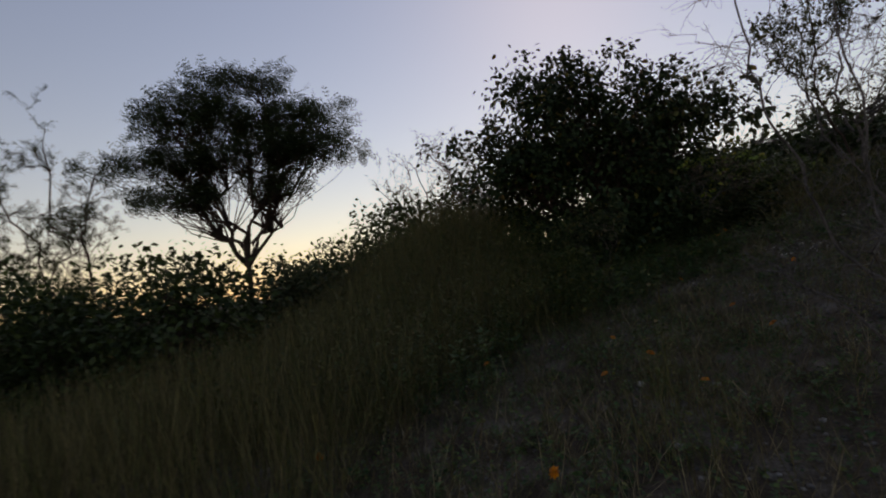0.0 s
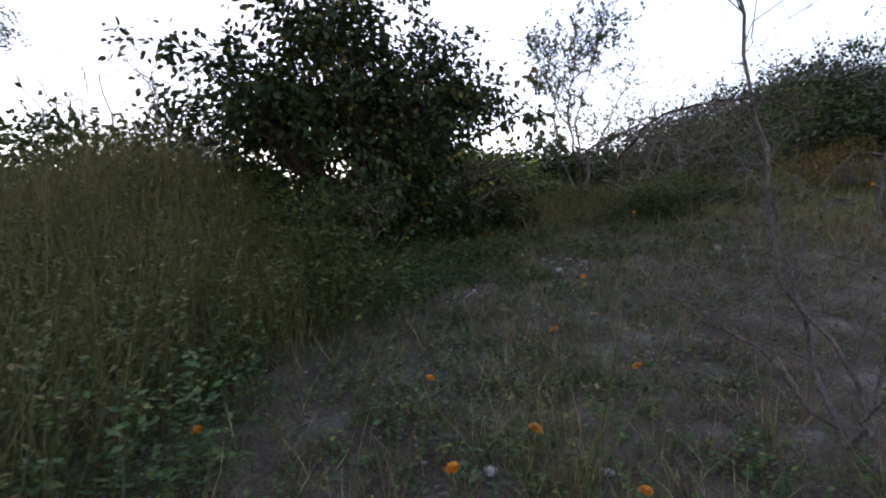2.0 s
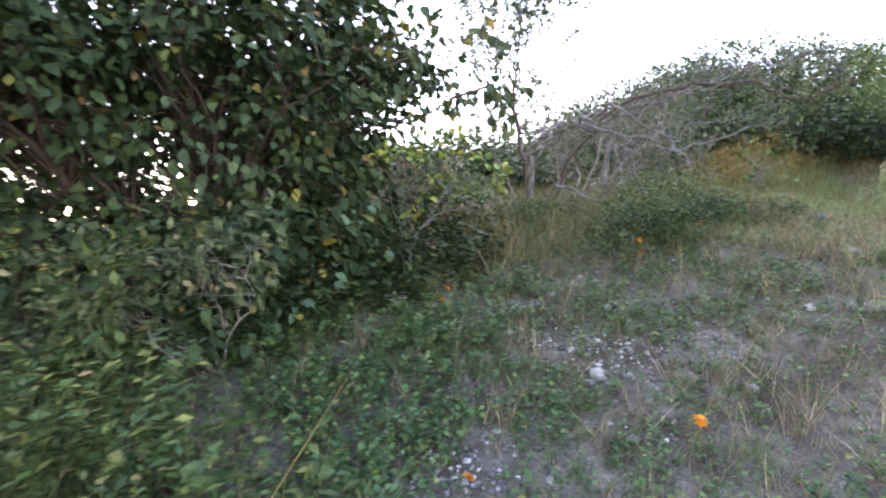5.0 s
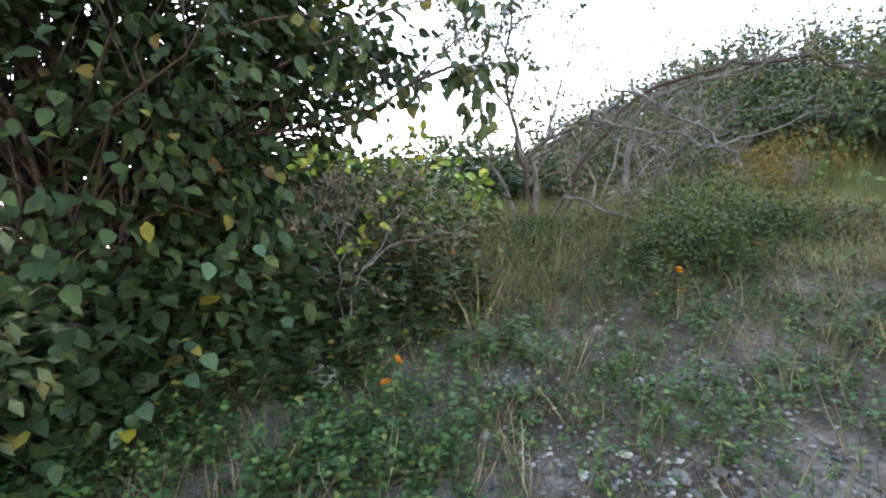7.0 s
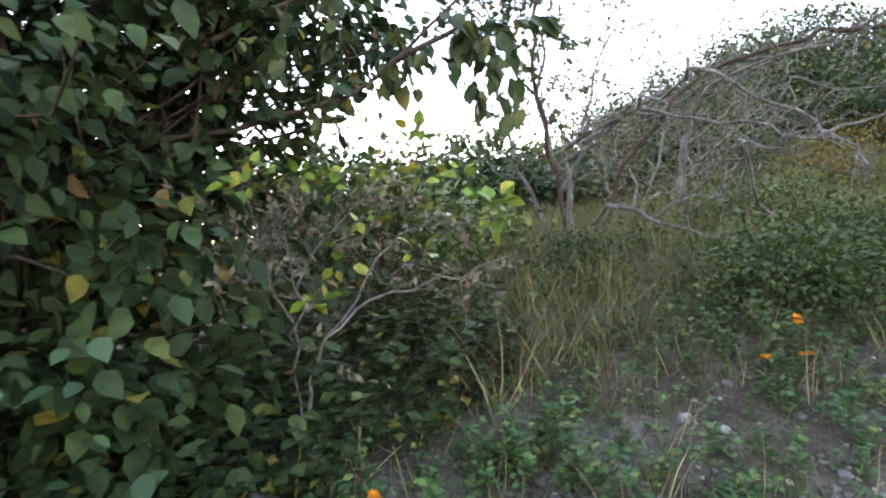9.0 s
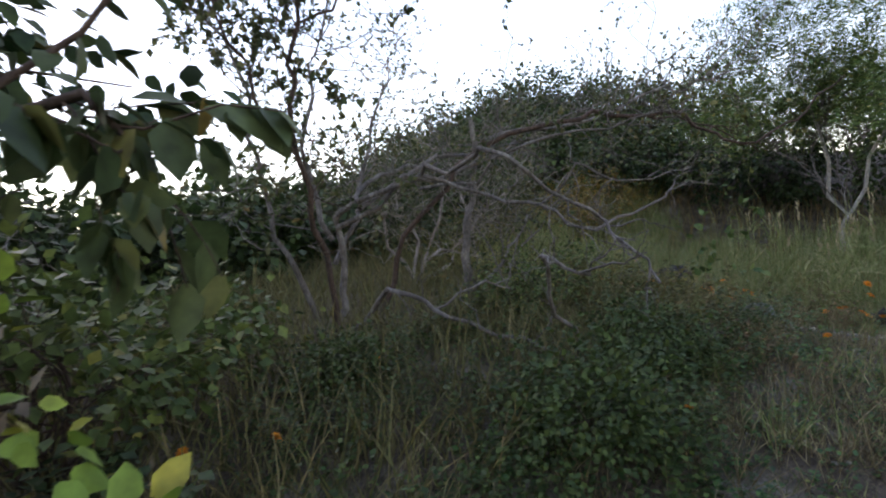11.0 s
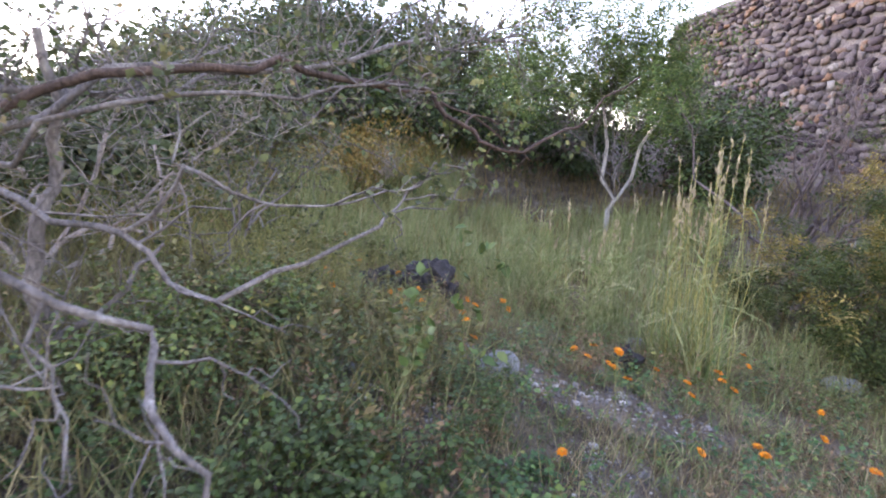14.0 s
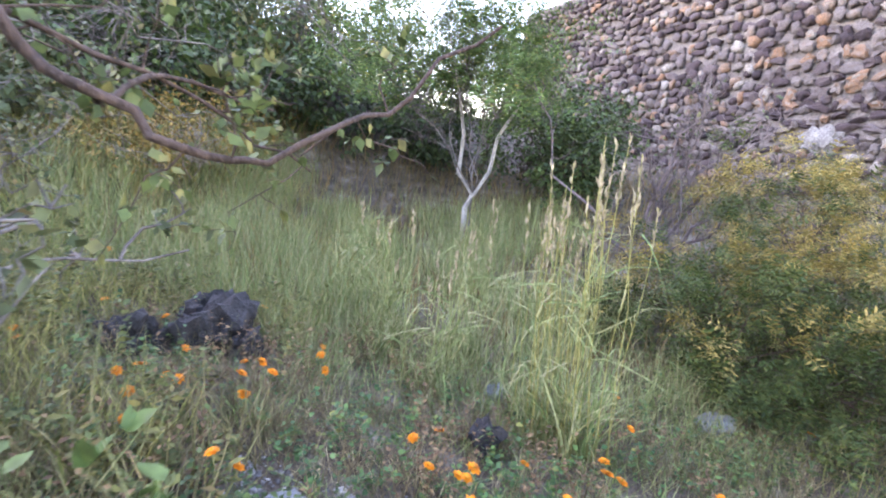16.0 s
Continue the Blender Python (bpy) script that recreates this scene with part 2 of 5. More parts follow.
# ---- mesh helpers ----
def mesh_of(name, verts, faces, mats, slots=None, smooth=False):
    """A mesh from arrays of vertices and of faces with equally many corners."""
    verts, faces = np.asarray(verts, np.float32).reshape(-1, 3), np.asarray(faces, np.int32)
    me = bpy.data.meshes.new(name)
    n, k = faces.shape
    me.vertices.add(len(verts))
    me.vertices.foreach_set("co", verts.ravel())
    me.loops.add(n * k)
    me.loops.foreach_set("vertex_index", faces.ravel())
    me.polygons.add(n)
    me.polygons.foreach_set("loop_start", np.arange(0, n * k, k, dtype=np.int32))
    me.polygons.foreach_set("loop_total", np.full(n, k, np.int32))
    for m in mats if isinstance(mats, (list, tuple)) else [mats]:
        me.materials.append(m)
    if slots is not None:
        me.polygons.foreach_set("material_index", np.asarray(slots, np.int32))
    if smooth:
        me.polygons.foreach_set("use_smooth", np.ones(n, bool))
    me.update(calc_edges=True)
    return me


def part(name, me, parent=None, label=""):
    ob = new(name, me)
    if parent is not None:
        ob.parent = parent
    return tagged(ob, label)


def thing(name, at, label, category, group="", kind=""):
    """An empty at a thing's base, for its parts."""
    ob = new(name)
    ob.location = at
    ob.empty_display_size = 0.1
    return tagged(ob, label, category, group, kind)


def foot(x, y, sunk=0.02):
    return Vector((x, y, float(land(x, y)) - sunk))


class Soup:
    """Quads gathered into one mesh."""

    def __init__(self):
        self.v, self.f, self.n = [], [], 0

    def add(self, v, f):
        self.v.append(np.asarray(v, float).reshape(-1, 3))
        self.f.append(np.asarray(f, int) + self.n)
        self.n += len(self.v[-1])

    def mesh(self, name, mat, origin=(0, 0, 0), smooth=False):
        v = np.concatenate(self.v) - np.asarray(origin, float)
        return mesh_of(name, v, np.concatenate(self.f), mat, smooth=smooth)


def tube(soup, pts, radii, sides=6):
    """A tapering limb through points."""
    pts, radii = np.asarray(pts, float), np.asarray(radii, float)
    d = np.gradient(pts, axis=0)
    d /= np.linalg.norm(d, axis=1, keepdims=True) + 1e-9
    ref = np.where(np.abs(d[:, 2:3]) > 0.9, [[1.0, 0, 0]], [[0, 0, 1.0]])
    a = np.cross(d, ref)
    a /= np.linalg.norm(a, axis=1, keepdims=True) + 1e-9
    b = np.cross(d, a)
    ang = np.arange(sides) / sides * 2 * np.pi
    ring = pts[:, None] + radii[:, None, None] * (a[:, None] * np.cos(ang)[None, :, None] + b[:, None] * np.sin(ang)[None, :, None])
    m = len(pts)
    i, j = np.meshgrid(np.arange(m - 1), np.arange(sides), indexing="ij")
    j2 = (j + 1) % sides
    soup.add(ring, np.stack([i * sides + j, i * sides + j2, (i + 1) * sides + j2, (i + 1) * sides + j], -1).reshape(-1, 4))


def bent(rng, a, b, wobble=0.08, sag=0.0, n=8):
    """A crooked line from a to b."""
    a, b = np.asarray(a, float), np.asarray(b, float)
    s = np.linspace(0, 1, n)[:, None]
    w = rng.normal(0, 1, (n, 3))
    w = (w + np.roll(w, 1, 0)) / 2 * np.linalg.norm(b - a) * wobble * np.sin(np.pi * s)
    out = a + (b - a) * s + w
    out[:, 2] += sag * np.sin(np.pi * s[:, 0])
    return out


def limb(soup, rng, a, b, r0, r1, wobble=0.08, sag=0.0, n=8, sides=6):
    pts = bent(rng, a, b, wobble, sag, n)
    tube(soup, pts, np.linspace(r0, r1, n), sides)
    return pts


def twigs(soup, rng, pts, count, length, r, spread=0.9, lift=0.2, start=0.25, kids=0, sides=4):
    """Side twigs along a limb; gives the lines of all of them."""
    made = []
    pts = np.asarray(pts)
    along = pts[-1] - pts[0]
    along = along / (np.linalg.norm(along) + 1e-9)
    for _ in range(count):
        s = start + (1 - start) * rng.random()
        k = min(int(s * (len(pts) - 1)), len(pts) - 2)
        base = pts[k] + (pts[k + 1] - pts[k]) * (s * (len(pts) - 1) - k)
        way = along * rng.uniform(0.2, 0.9) + rng.normal(0, spread, 3) + [0, 0, lift]
        way /= np.linalg.norm(way)
        line = limb(soup, rng, base, base + way * length * rng.uniform(0.5, 1.2), r, r * 0.35, 0.14, 0, 6, sides)
        made.append(line)
        if kids:
            made += twigs(soup, rng, line, kids, length * 0.5, r * 0.55, spread, lift, 0.2, 0, 3)
    return made


def points_on(rng, lines, count, start=0.15):
    """Places along lines, and the ways there."""
    pick = rng.integers(0, len(lines), count)
    pos, way = np.empty((count, 3)), np.empty((count, 3))
    for n, k in enumerate(pick):
        line = lines[k]
        s = (start + (1 - start) * rng.random()) * (len(line) - 1)
        i = min(int(s), len(line) - 2)
        pos[n] = line[i] + (line[i + 1] - line[i]) * (s - i)
        way[n] = line[i + 1] - line[i]
    return pos, way / (np.linalg.norm(way, axis=1, keepdims=True) + 1e-9)


def laid(soup, rng, template, pos, way, size, tilt=0.5):
    """Copies of a small template (points, quads; it grows along +y, faces +z) at places, along ways."""
    tv, tf = template
    way = way / (np.linalg.norm(way, axis=1, keepdims=True) + 1e-9)
    up = np.array([0, 0, 1.0]) + rng.normal(0, tilt, (len(pos), 3))
    side = np.cross(way, up)
    side /= np.linalg.norm(side, axis=1, keepdims=True) + 1e-9
    nor = np.cross(side, way)
    size = np.broadcast_to(np.asarray(size, float), (len(pos),))
    v = pos[:, None] + size[:, None, None] * (tv[None, :, :1] * side[:, None] + tv[None, :, 1:2] * way[:, None] + tv[None, :, 2:] * nor[:, None])
    f = tf[None] + (np.arange(len(pos)) * len(tv))[:, None, None]
    soup.add(v, f.reshape(-1, 4))


def ovate(width=0.36, fold=0.10, curl=0.16):
    """A broad pointed leaf, folded along its midrib."""
    ys, ws = [0, 0.24, 0.62, 1.0], [0.05, width * 0.92, width * 0.80, 0.012]
    v = []
    for y, w in zip(ys, ws):
        z = -curl * y * y
        v += [(-w, y - 0.05 * (y == 0), z + fold * w * 2), (0, y, z), (w, y - 0.05 * (y == 0), z + fold * w * 2)]
    f = [q for i in range(3) for q in ((3 * i, 3 * i + 1, 3 * i + 4, 3 * i + 3), (3 * i + 1, 3 * i + 2, 3 * i + 5, 3 * i + 4))]
    return np.array(v, float), np.array(f)


def leaflet(width=0.36, fold=0.10, curl=0.16):
    """A small leaf: two halves folded along the midrib."""
    v = [(0, 0, 0), (width, 0.45, 0.2 * fold), (0, 1, -curl), (-width, 0.45, 0.2 * fold), (0, 0.5, -curl * 0.25 - fold * width)]
    return np.array(v, float), np.array([(0, 1, 2, 4), (0, 4, 2, 3)])


def lance(width=0.16):
    v = [(-0.01, 0, 0), (0.01, 0, 0), (-width, 0.45, 0.02), (width, 0.45, 0.02), (-0.01, 1, -0.12), (0.01, 1, -0.12)]
    return np.array(v, float), np.array([(0, 1, 3, 2), (2, 3, 5, 4)])


def feather(pairs=5, width=0.3):
    """A leaf of many small leaflets on one rib."""
    v, f = [(-0.008, 0, 0), (0.008, 0, 0), (0.004, 1, -0.15), (-0.004, 1, -0.15)], [(0, 1, 2, 3)]
    for i in range(pairs):
        y = 0.12 + 0.88 * i / pairs
        w, z = width * math.sin(math.pi * (0.18 + 0.78 * i / pairs)), -0.15 * y * y
        for s in (-1, 1):
            n = len(v)
            v += [(0, y, z), (s * w * 0.5, y + 0.02, z + 0.01), (s * w, y + 0.12, z - 0.02), (s * w * 0.45, y + 0.12, z + 0.01)]
            f.append((n, n + 1, n + 2, n + 3) if s > 0 else (n + 3, n + 2, n + 1, n))
    return np.array(v, float), np.array(f)


def blade(width=0.02, bend=0.3, parts=3):
    v, f = [], []
    for i in range(parts + 1):
        s = i / parts
        w = width * (1 - s) ** 0.7 + 0.0008
        v += [(-w, s * (1 - 0.25 * bend * s), -bend * s * s), (w, s * (1 - 0.25 * bend * s), -bend * s * s)]
        if i:
            f.append((2 * i - 2, 2 * i - 1, 2 * i + 1, 2 * i))
    return np.array(v, float), np.array(f)


OVATE, SLIM, LANCE, FEATHER, FEATHER_S, SMALL_LEAF = ovate(), leaflet(0.24, 0.12, 0.1), lance(), feather(), feather(3, 0.35), leaflet()


def outward(rng, pos, centre, droop=0.3, loose=0.6):
    w = pos - np.asarray(centre, float)
    w = w / (np.linalg.norm(w, axis=1, keepdims=True) + 1e-9) + rng.normal(0, loose, pos.shape)
    w[:, 2] -= droop
    return w


def in_blob(rng, count, centre, radii, shell=0.55, ragged=0.25, flat=-0.75):
    """Places in an uneven rounded crown, denser towards its outside."""
    d = rng.normal(0, 1, (count * 2, 3))
    d /= np.linalg.norm(d, axis=1, keepdims=True)
    d = d[d[:, 2] > flat][:count]
    r = shell + (1 - shell) * rng.random(len(d)) ** 0.6
    lump = np.array([noise.noise(Vector(q) * 2.2 + Vector(centre)) for q in d])
    return np.asarray(centre, float) + d * (r * (1 + ragged * 1.6 * lump))[:, None] * np.asarray(radii, float)


def keep_clear(pos, gap=0.55):
    """Leaves out what would hang in the way along the footpath."""
    ok = np.ones(len(pos), bool)
    for (ax, ay), (bx, by) in zip(TRAIL[:-1], TRAIL[1:]):
        a, d = np.array((ax, ay)), np.array((bx - ax, by - ay))
        s = np.clip(((pos[:, :2] - a) @ d) / (d @ d), 0, 1)
        ok &= np.linalg.norm(pos[:, :2] - a - s[:, None] * d, axis=1) > gap
    return ok


TRAIL = [(0, -1), (-0.35, 1.1), (-0.6, 2.6), (-0.2, 4.3), (1.2, 5.6), (2.1, 6.9), (3.4, 7.1), (5.2, 7.08), (6.3, 7.07)]


def trail_gap(x, y):
    best = np.full(np.shape(x), 99.0)
    p = np.stack([x, y], -1)
    for (ax, ay), (bx, by) in zip(TRAIL[:-1], TRAIL[1:]):
        a, d = np.array((ax, ay)), np.array((bx - ax, by - ay))
        s = np.clip(((p - a) @ d) / (d @ d), 0, 1)
        best = np.minimum(best, np.linalg.norm(p - a - s[..., None] * d, axis=-1))
    return best


# ---- the ground, one sheet out to the horizon ----
def build_ground():
    def axis(lo, hi):
        fine = list(np.arange(lo, hi, 0.2))
        out, d = [], 0.3
        while d < 1500:
            out.append(d)
            d *= 1.35
        return np.array([lo - v for v in reversed(out)] + fine + [hi + v for v in out])

    xs, ys = axis(-8, 24), axis(-3, 16)
    gx, gy = np.meshgrid(xs, ys, indexing="ij")
    gz = land(gx, gy)
    nx, ny = gx.shape
    i, j = np.meshgrid(np.arange(nx - 1), np.arange(ny - 1), indexing="ij")
    f = np.stack([i * ny + j, (i + 1) * ny + j, (i + 1) * ny + j + 1, i * ny + j + 1], -1).reshape(-1, 4)
    ob = new("ground", mesh_of("ground", np.stack([gx, gy, gz], -1), f, M_GROUND, smooth=True))
    tagged(ob, "stony hillside soil with bare gravelly patches", "ground", kind="structure")


build_ground()


def patch(x, y, seed=0.0, size=0.9):
    return np.array([noise.noise(Vector((a / size, b / size, seed))) for a, b in zip(x, y)])


def scatter(rng, count, x0, x1, y0, y1, keep=None):
    x, y = rng.uniform(x0, x1, count), rng.uniform(y0, y1, count)
    if keep is not None:
        ok = keep(x, y)
        x, y = x[ok], y[ok]
    return x, y


def grass(name, label, mat, rng, x, y, height, template, lean=0.35):
    """A stand of blades over the ground."""
    s = Soup()
    pos = np.stack([x, y, land(x, y) - 0.01], -1)
    way = np.stack([rng.normal(0, lean, len(x)), rng.normal(0, lean, len(x)), np.ones(len(x))], -1)
    laid(s, rng, template, pos, way, height, 3.0)
    ob = new(name, s.mesh(name, mat))
    return tagged(ob, label, "grass", kind="stuff")


# ---- a leafy shrub or tree out of a blob-shaped crown ----
def leafy(name, label, category, base, crown, mat, bark, seed, clumps=60, leaves=60, clump=0.35, size=(0.08, 0.14), template=OVATE,
          trunk_r=0.05, droop=0.35, stems=3, shell=0.5, ragged=0.3, loose=0.6, tilt=0.5, gap=0.5, flat=-0.6, group="", fork=None, tips=None):
    """crown: list of (centre, radii, share). Stems rise from the base, limbs reach each clump of leaves."""
    rng = np.random.default_rng(seed)
    b = np.array(foot(*base))
    top = thing(name, b, label, category, group)
    wood, green, gold = Soup(), Soup(), Soup()
    begin = b if fork is None else np.array(fork, float)
    if fork is not None:
        limb(wood, rng, b, begin, trunk_r * 1.5, trunk_r * 1.1, 0.04, 0, 7, 8)
    whole = sum(s for _, _, s in crown)
    for centre, radii, share in crown:
        centre, radii = np.array(centre, float), np.array(radii, float)
        cs = in_blob(rng, max(2, int(clumps * share / whole)), centre, radii, shell, ragged, flat)
        cs = cs[cs[:, 2] > land(cs[:, 0], cs[:, 1]) + 0.08]
        stem_lines = []
        for _ in range(stems):
            end = centre + rng.normal(0, 0.25, 3) * radii
            stem_lines.append(limb(wood, rng, begin + rng.normal(0, trunk_r * 0.5, 3) * (1, 1, 0), end, trunk_r, trunk_r * 0.4, 0.10, 0, 10))
        for c in cs:
            line = stem_lines[rng.integers(len(stem_lines))]
            start = line[rng.integers(len(line) // 3, len(line))]
            limb(wood, rng, start, c, trunk_r * 0.32, trunk_r * 0.07, 0.10, 0.05, 5, 3)
            pos = c + rng.normal(0, clump * 0.55, (leaves, 3)) * (1, 1, 0.8)
            pos = pos[(pos[:, 2] > land(pos[:, 0], pos[:, 1]) + 0.03) & keep_clear(pos, gap)]
            if len(pos) and tips and c[2] > centre[2] + 0.1 * radii[2] and rng.random() < tips[1] * (1.0 if centre[2] > 2.3 else 0.35):
                q = pos
                laid(gold, rng, template, q, outward(rng, q, (c + 3 * centre) / 4, -0.1, loose * 0.6), rng.uniform(*size, len(q)), tilt)
            elif len(pos):
                laid(green, rng, template, pos, outward(rng, pos, (c + centre) / 2, droop, loose), rng.uniform(*size, len(pos)), tilt)
    part("trunk", wood.mesh("trunk", bark, b, True), top)
    part("crown", green.mesh("crown", mat, b), top)
    if gold.v:
        part("upper_crown", gold.mesh("upper_crown", tips[0], b), top, "golden upper sprays")
    return top


def stone_mesh(name, rng, mat, sub=2, rough=0.25, squash=(1, 1, 0.7), block=0.0):
    """An uneven lump about 1 across."""
    bm = bmesh.new()
    bmesh.ops.create_icosphere(bm, subdivisions=sub, radius=0.5)
    off = Vector(rng.uniform(-50, 50, 3))
    for v in bm.verts:
        if block:
            q = max(abs(v.co.x), abs(v.co.y), abs(v.co.z)) / v.co.length
            v.co = v.co / q ** 0.65 * 0.9
        k = 1 + rough * noise.noise(v.co * 2.6 + off) + rough * 0.5 * noise.noise(v.co * 6 + off)
        v.co = Vector((v.co.x * squash[0], v.co.y * squash[1], v.co.z * squash[2])) * k
    me = bpy.data.meshes.new(name)
    bm.to_mesh(me)
    bm.free()
    me.materials.append(mat)
    return me


# ---- the broad-leaved tree beside the path ----
broad = leafy("broad_leaved_tree", "dense broad-leaved small tree with dark green heart-shaped leaves", "tree", (0.7, 9.0),
      [((0.4, 9.0, 3.3), (1.6, 1.2, 1.3), 1.0), ((0.9, 8.9, 2.1), (1.2, 1.0, 0.8), 0.5), ((-0.7, 8.8, 3.2), (1.1, 0.9, 1.0), 0.85), ((1.3, 9.1, 2.7), (0.85, 0.8, 1.0), 0.5),
       ((0.2, 8.8, 4.5), (1.2, 0.8, 0.7), 0.55), ((1.4, 9.2, 3.9), (1.0, 0.9, 1.0), 0.4), ((1.9, 9.25, 3.1), (0.65, 0.55, 1.1), 0.42), ((2.4, 9.5, 4.0), (0.85, 0.6, 0.9), 0.3), ((-0.5, 9.3, 2.3), (1.0, 0.7, 0.7), 0.3)],
      M_BROADSHADED, M_DARKBARK, 11, clumps=700, leaves=34, clump=0.23, size=(0.055, 0.115), trunk_r=0.05, stems=2, droop=0.7, shell=0.2, ragged=0.55)
leafy("undergrowth_bush", "leafy undergrowth round the broad-leaved tree's foot", "shrub", (0.3, 8.6), [((0.2, 8.5, 1.75), (1.3, 0.7, 0.6), 1), ((-0.9, 9.2, 1.9), (0.8, 0.7, 0.7), 0.4), ((1.4, 8.8, 1.9), (0.7, 0.5, 0.5), 0.4)],
      M_BROADSHADED, M_DARKBARK, 13, clumps=120, leaves=40, clump=0.24, size=(0.06, 0.12), trunk_r=0.02, droop=0.5, shell=0.3)

def single_leaves(tree, seed, count):
    """The large leaves on the path side of the tree, one by one, in the lighter lit colour."""
    r = np.random.default_rng(seed)
    shapes = [mesh_of("leaf", *ovate(w, f, c), M_BROADLIT) for w, f, c in ((0.38, 0.10, 0.15), (0.42, 0.16, 0.25), (0.34, 0.06, 0.1), (0.40, 0.2, 0.05))]
    base = np.array(tree.location)
    sprays = []
    for _ in range(count // 6):
        u = r.random()
        h = 0.12 + 2.6 * r.random() ** 1.4
        q = np.array((0.4 + 1.55 * u + r.normal(0, 0.12), 7.95 + 0.45 * u + r.normal(0, 0.22) + 0.35 * r.random(), 0))
        q[2] = land(q[0], q[1]) + h
        q[1] += 0.12 * (q[2] - 1.5)
        sprays.append(q)
    for n in range(count):
        p = sprays[n % len(sprays)] + r.normal(0, 0.085, 3)
        p[2] = max(p[2], land(p[0], p[1]) + 0.05)
        if not keep_clear(p[None], 0.85)[0]:
            continue
        way = Vector((r.normal(0.1, 0.7), -0.7 + r.normal(0, 0.4), -0.35 + r.normal(0, 0.4))).normalized()
        side = way.cross(Vector((r.normal(0, 0.3), r.normal(-0.3, 0.3), 1))).normalized()
        nor = side.cross(way)
        k = r.uniform(0.05, 0.105)
        ob = new("leaf", shapes[r.integers(4)])
        ob.parent = tree
        ob.matrix_basis = Matrix(((side.x * k, way.x * k, nor.x * k, p[0] - base[0]), (side.y * k, way.y * k, nor.y * k, p[1] - base[1]), (side.z * k, way.z * k, nor.z * k, p[2] - base[2]), (0, 0, 0, 1)))


def hanging_branch(tree, seed):
    """Limbs that reach out over the dry shrub, with drooping leaves."""
    r = np.random.default_rng(seed)
    base = np.array(tree.location)
    wood, green = Soup(), Soup()
    lines = []
    for pts in ([(1.5, 9.1, 3.0), (2.2, 8.85, 3.15), (2.5, 8.72, 3.22), (2.68, 8.52, 3.34), (2.95, 8.35, 3.6), (3.1, 8.25, 3.85)],
                [(1.5, 9.1, 3.2), (2.1, 8.9, 3.6), (2.6, 8.7, 3.9), (3.1, 8.5, 4.05)], [(1.2, 9.0, 3.4), (1.8, 8.7, 3.7), (2.3, 8.5, 3.75)], [(2.68, 8.52, 3.34), (2.9, 8.2, 3.42), (2.95, 8.12, 3.3)]):
        dense = np.concatenate([bent(r, p, q, 0.04, 0, 5)[:-1] for p, q in zip(pts[:-1], pts[1:])] + [np.array([pts[-1]], float)])
        tube(wood, dense, np.linspace(0.016, 0.005, len(dense)), 6)
        lines += [dense[len(dense) // 4:]] + twigs(wood, r, dense, 9, 0.35, 0.004, 0.7, -0.05, 0.25, 0)
    pos, way = points_on(r, lines, 330, 0.2)
    laid(green, r, OVATE, pos, way * 0.4 + r.normal(0, 0.45, pos.shape) - (0, 0, 0.8), r.uniform(0.06, 0.13, len(pos)), 0.8)
    part("hanging_limb", wood.mesh("hanging_limb", M_DARKBARK, base, True), tree)
    part("hanging_foliage", green.mesh("hanging_foliage", M_BROADHANG, base), tree)


M_BROADHANG = leaf_material("hanging_leaf", [(0.0, (0.05, 0.085, 0.035)), (0.6, (0.09, 0.13, 0.055)), (0.88, (0.14, 0.17, 0.06)), (1.0, (0.32, 0.22, 0.06))], 0.5, 0.3)
hanging_branch(broad, 15)
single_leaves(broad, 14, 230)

# ---- far trees and scrub ----
leafy("acacia_tree", "spreading acacia tree with layered feathery dark foliage", "tree", (-8.3, 11.4),
      [((-7.9, 11.0, 7.0), (1.4, 1.2, 0.24), 0.6), ((-9.2, 10.5, 6.55), (1.1, 1.0, 0.18), 0.4), ((-8.6, 10.7, 6.1), (2.4, 1.6, 0.21), 0.9), ((-6.6, 11.8, 6.1), (1.6, 1.3, 0.21), 0.7), ((-9.7, 10.3, 5.2), (1.7, 1.3, 0.19), 0.7),
       ((-7.5, 11.2, 5.3), (2.2, 1.5, 0.22), 0.9), ((-9.2, 10.6, 4.3), (1.7, 1.2, 0.19), 0.55), ((-5.9, 12.0, 5.3), (1.3, 1.1, 0.17), 0.4), ((-7.3, 11.4, 4.4), (1.3, 1.0, 0.15), 0.25)],
      M_ACACIA, M_DARKBARK, 12, clumps=420, leaves=30, clump=0.25, size=(0.2, 0.36), template=FEATHER_S, trunk_r=0.06, droop=0.1, shell=0.1, stems=1, flat=-0.5, fork=(-8.2, 11.3, 2.4))


def wispy(name, label, base, tips, seed, mat, bark, r=0.04, kids=14, leaves=900, size=(0.05, 0.09), template=FEATHER_S, length=0.8, spread=0.9, lift=0.25, category="tree", sub=3, gap=0.45):
    """An open, twiggy tree or shrub: limbs to given tips, side twigs and thin foliage."""
    rng = np.random.default_rng(seed)
    b = np.array(foot(*base))
    top = thing(name, b, label, category)
    wood, green = Soup(), Soup()
    lines = []
    for tip in tips:
        line = limb(wood, rng, b + rng.normal(0, r * 0.6, 3) * (1, 1, 0), tip, r, r * 0.3, 0.09, 0.1, 10)
        lines += twigs(wood, rng, line, kids, length, r * 0.28, spread, lift, 0.25, sub)
    part("branchwork", wood.mesh("branchwork", bark, b, True), top)
    if leaves:
        pos, way = points_on(rng, lines, leaves)
        ok = keep_clear(pos, gap)
        pos, way = pos[ok], way[ok]
        laid(green, rng, template, pos, way + rng.normal(0, 0.7, pos.shape), rng.uniform(*size, len(pos)), 0.8)
        part("foliage", green.mesh("foliage", mat, b), top)
    return top


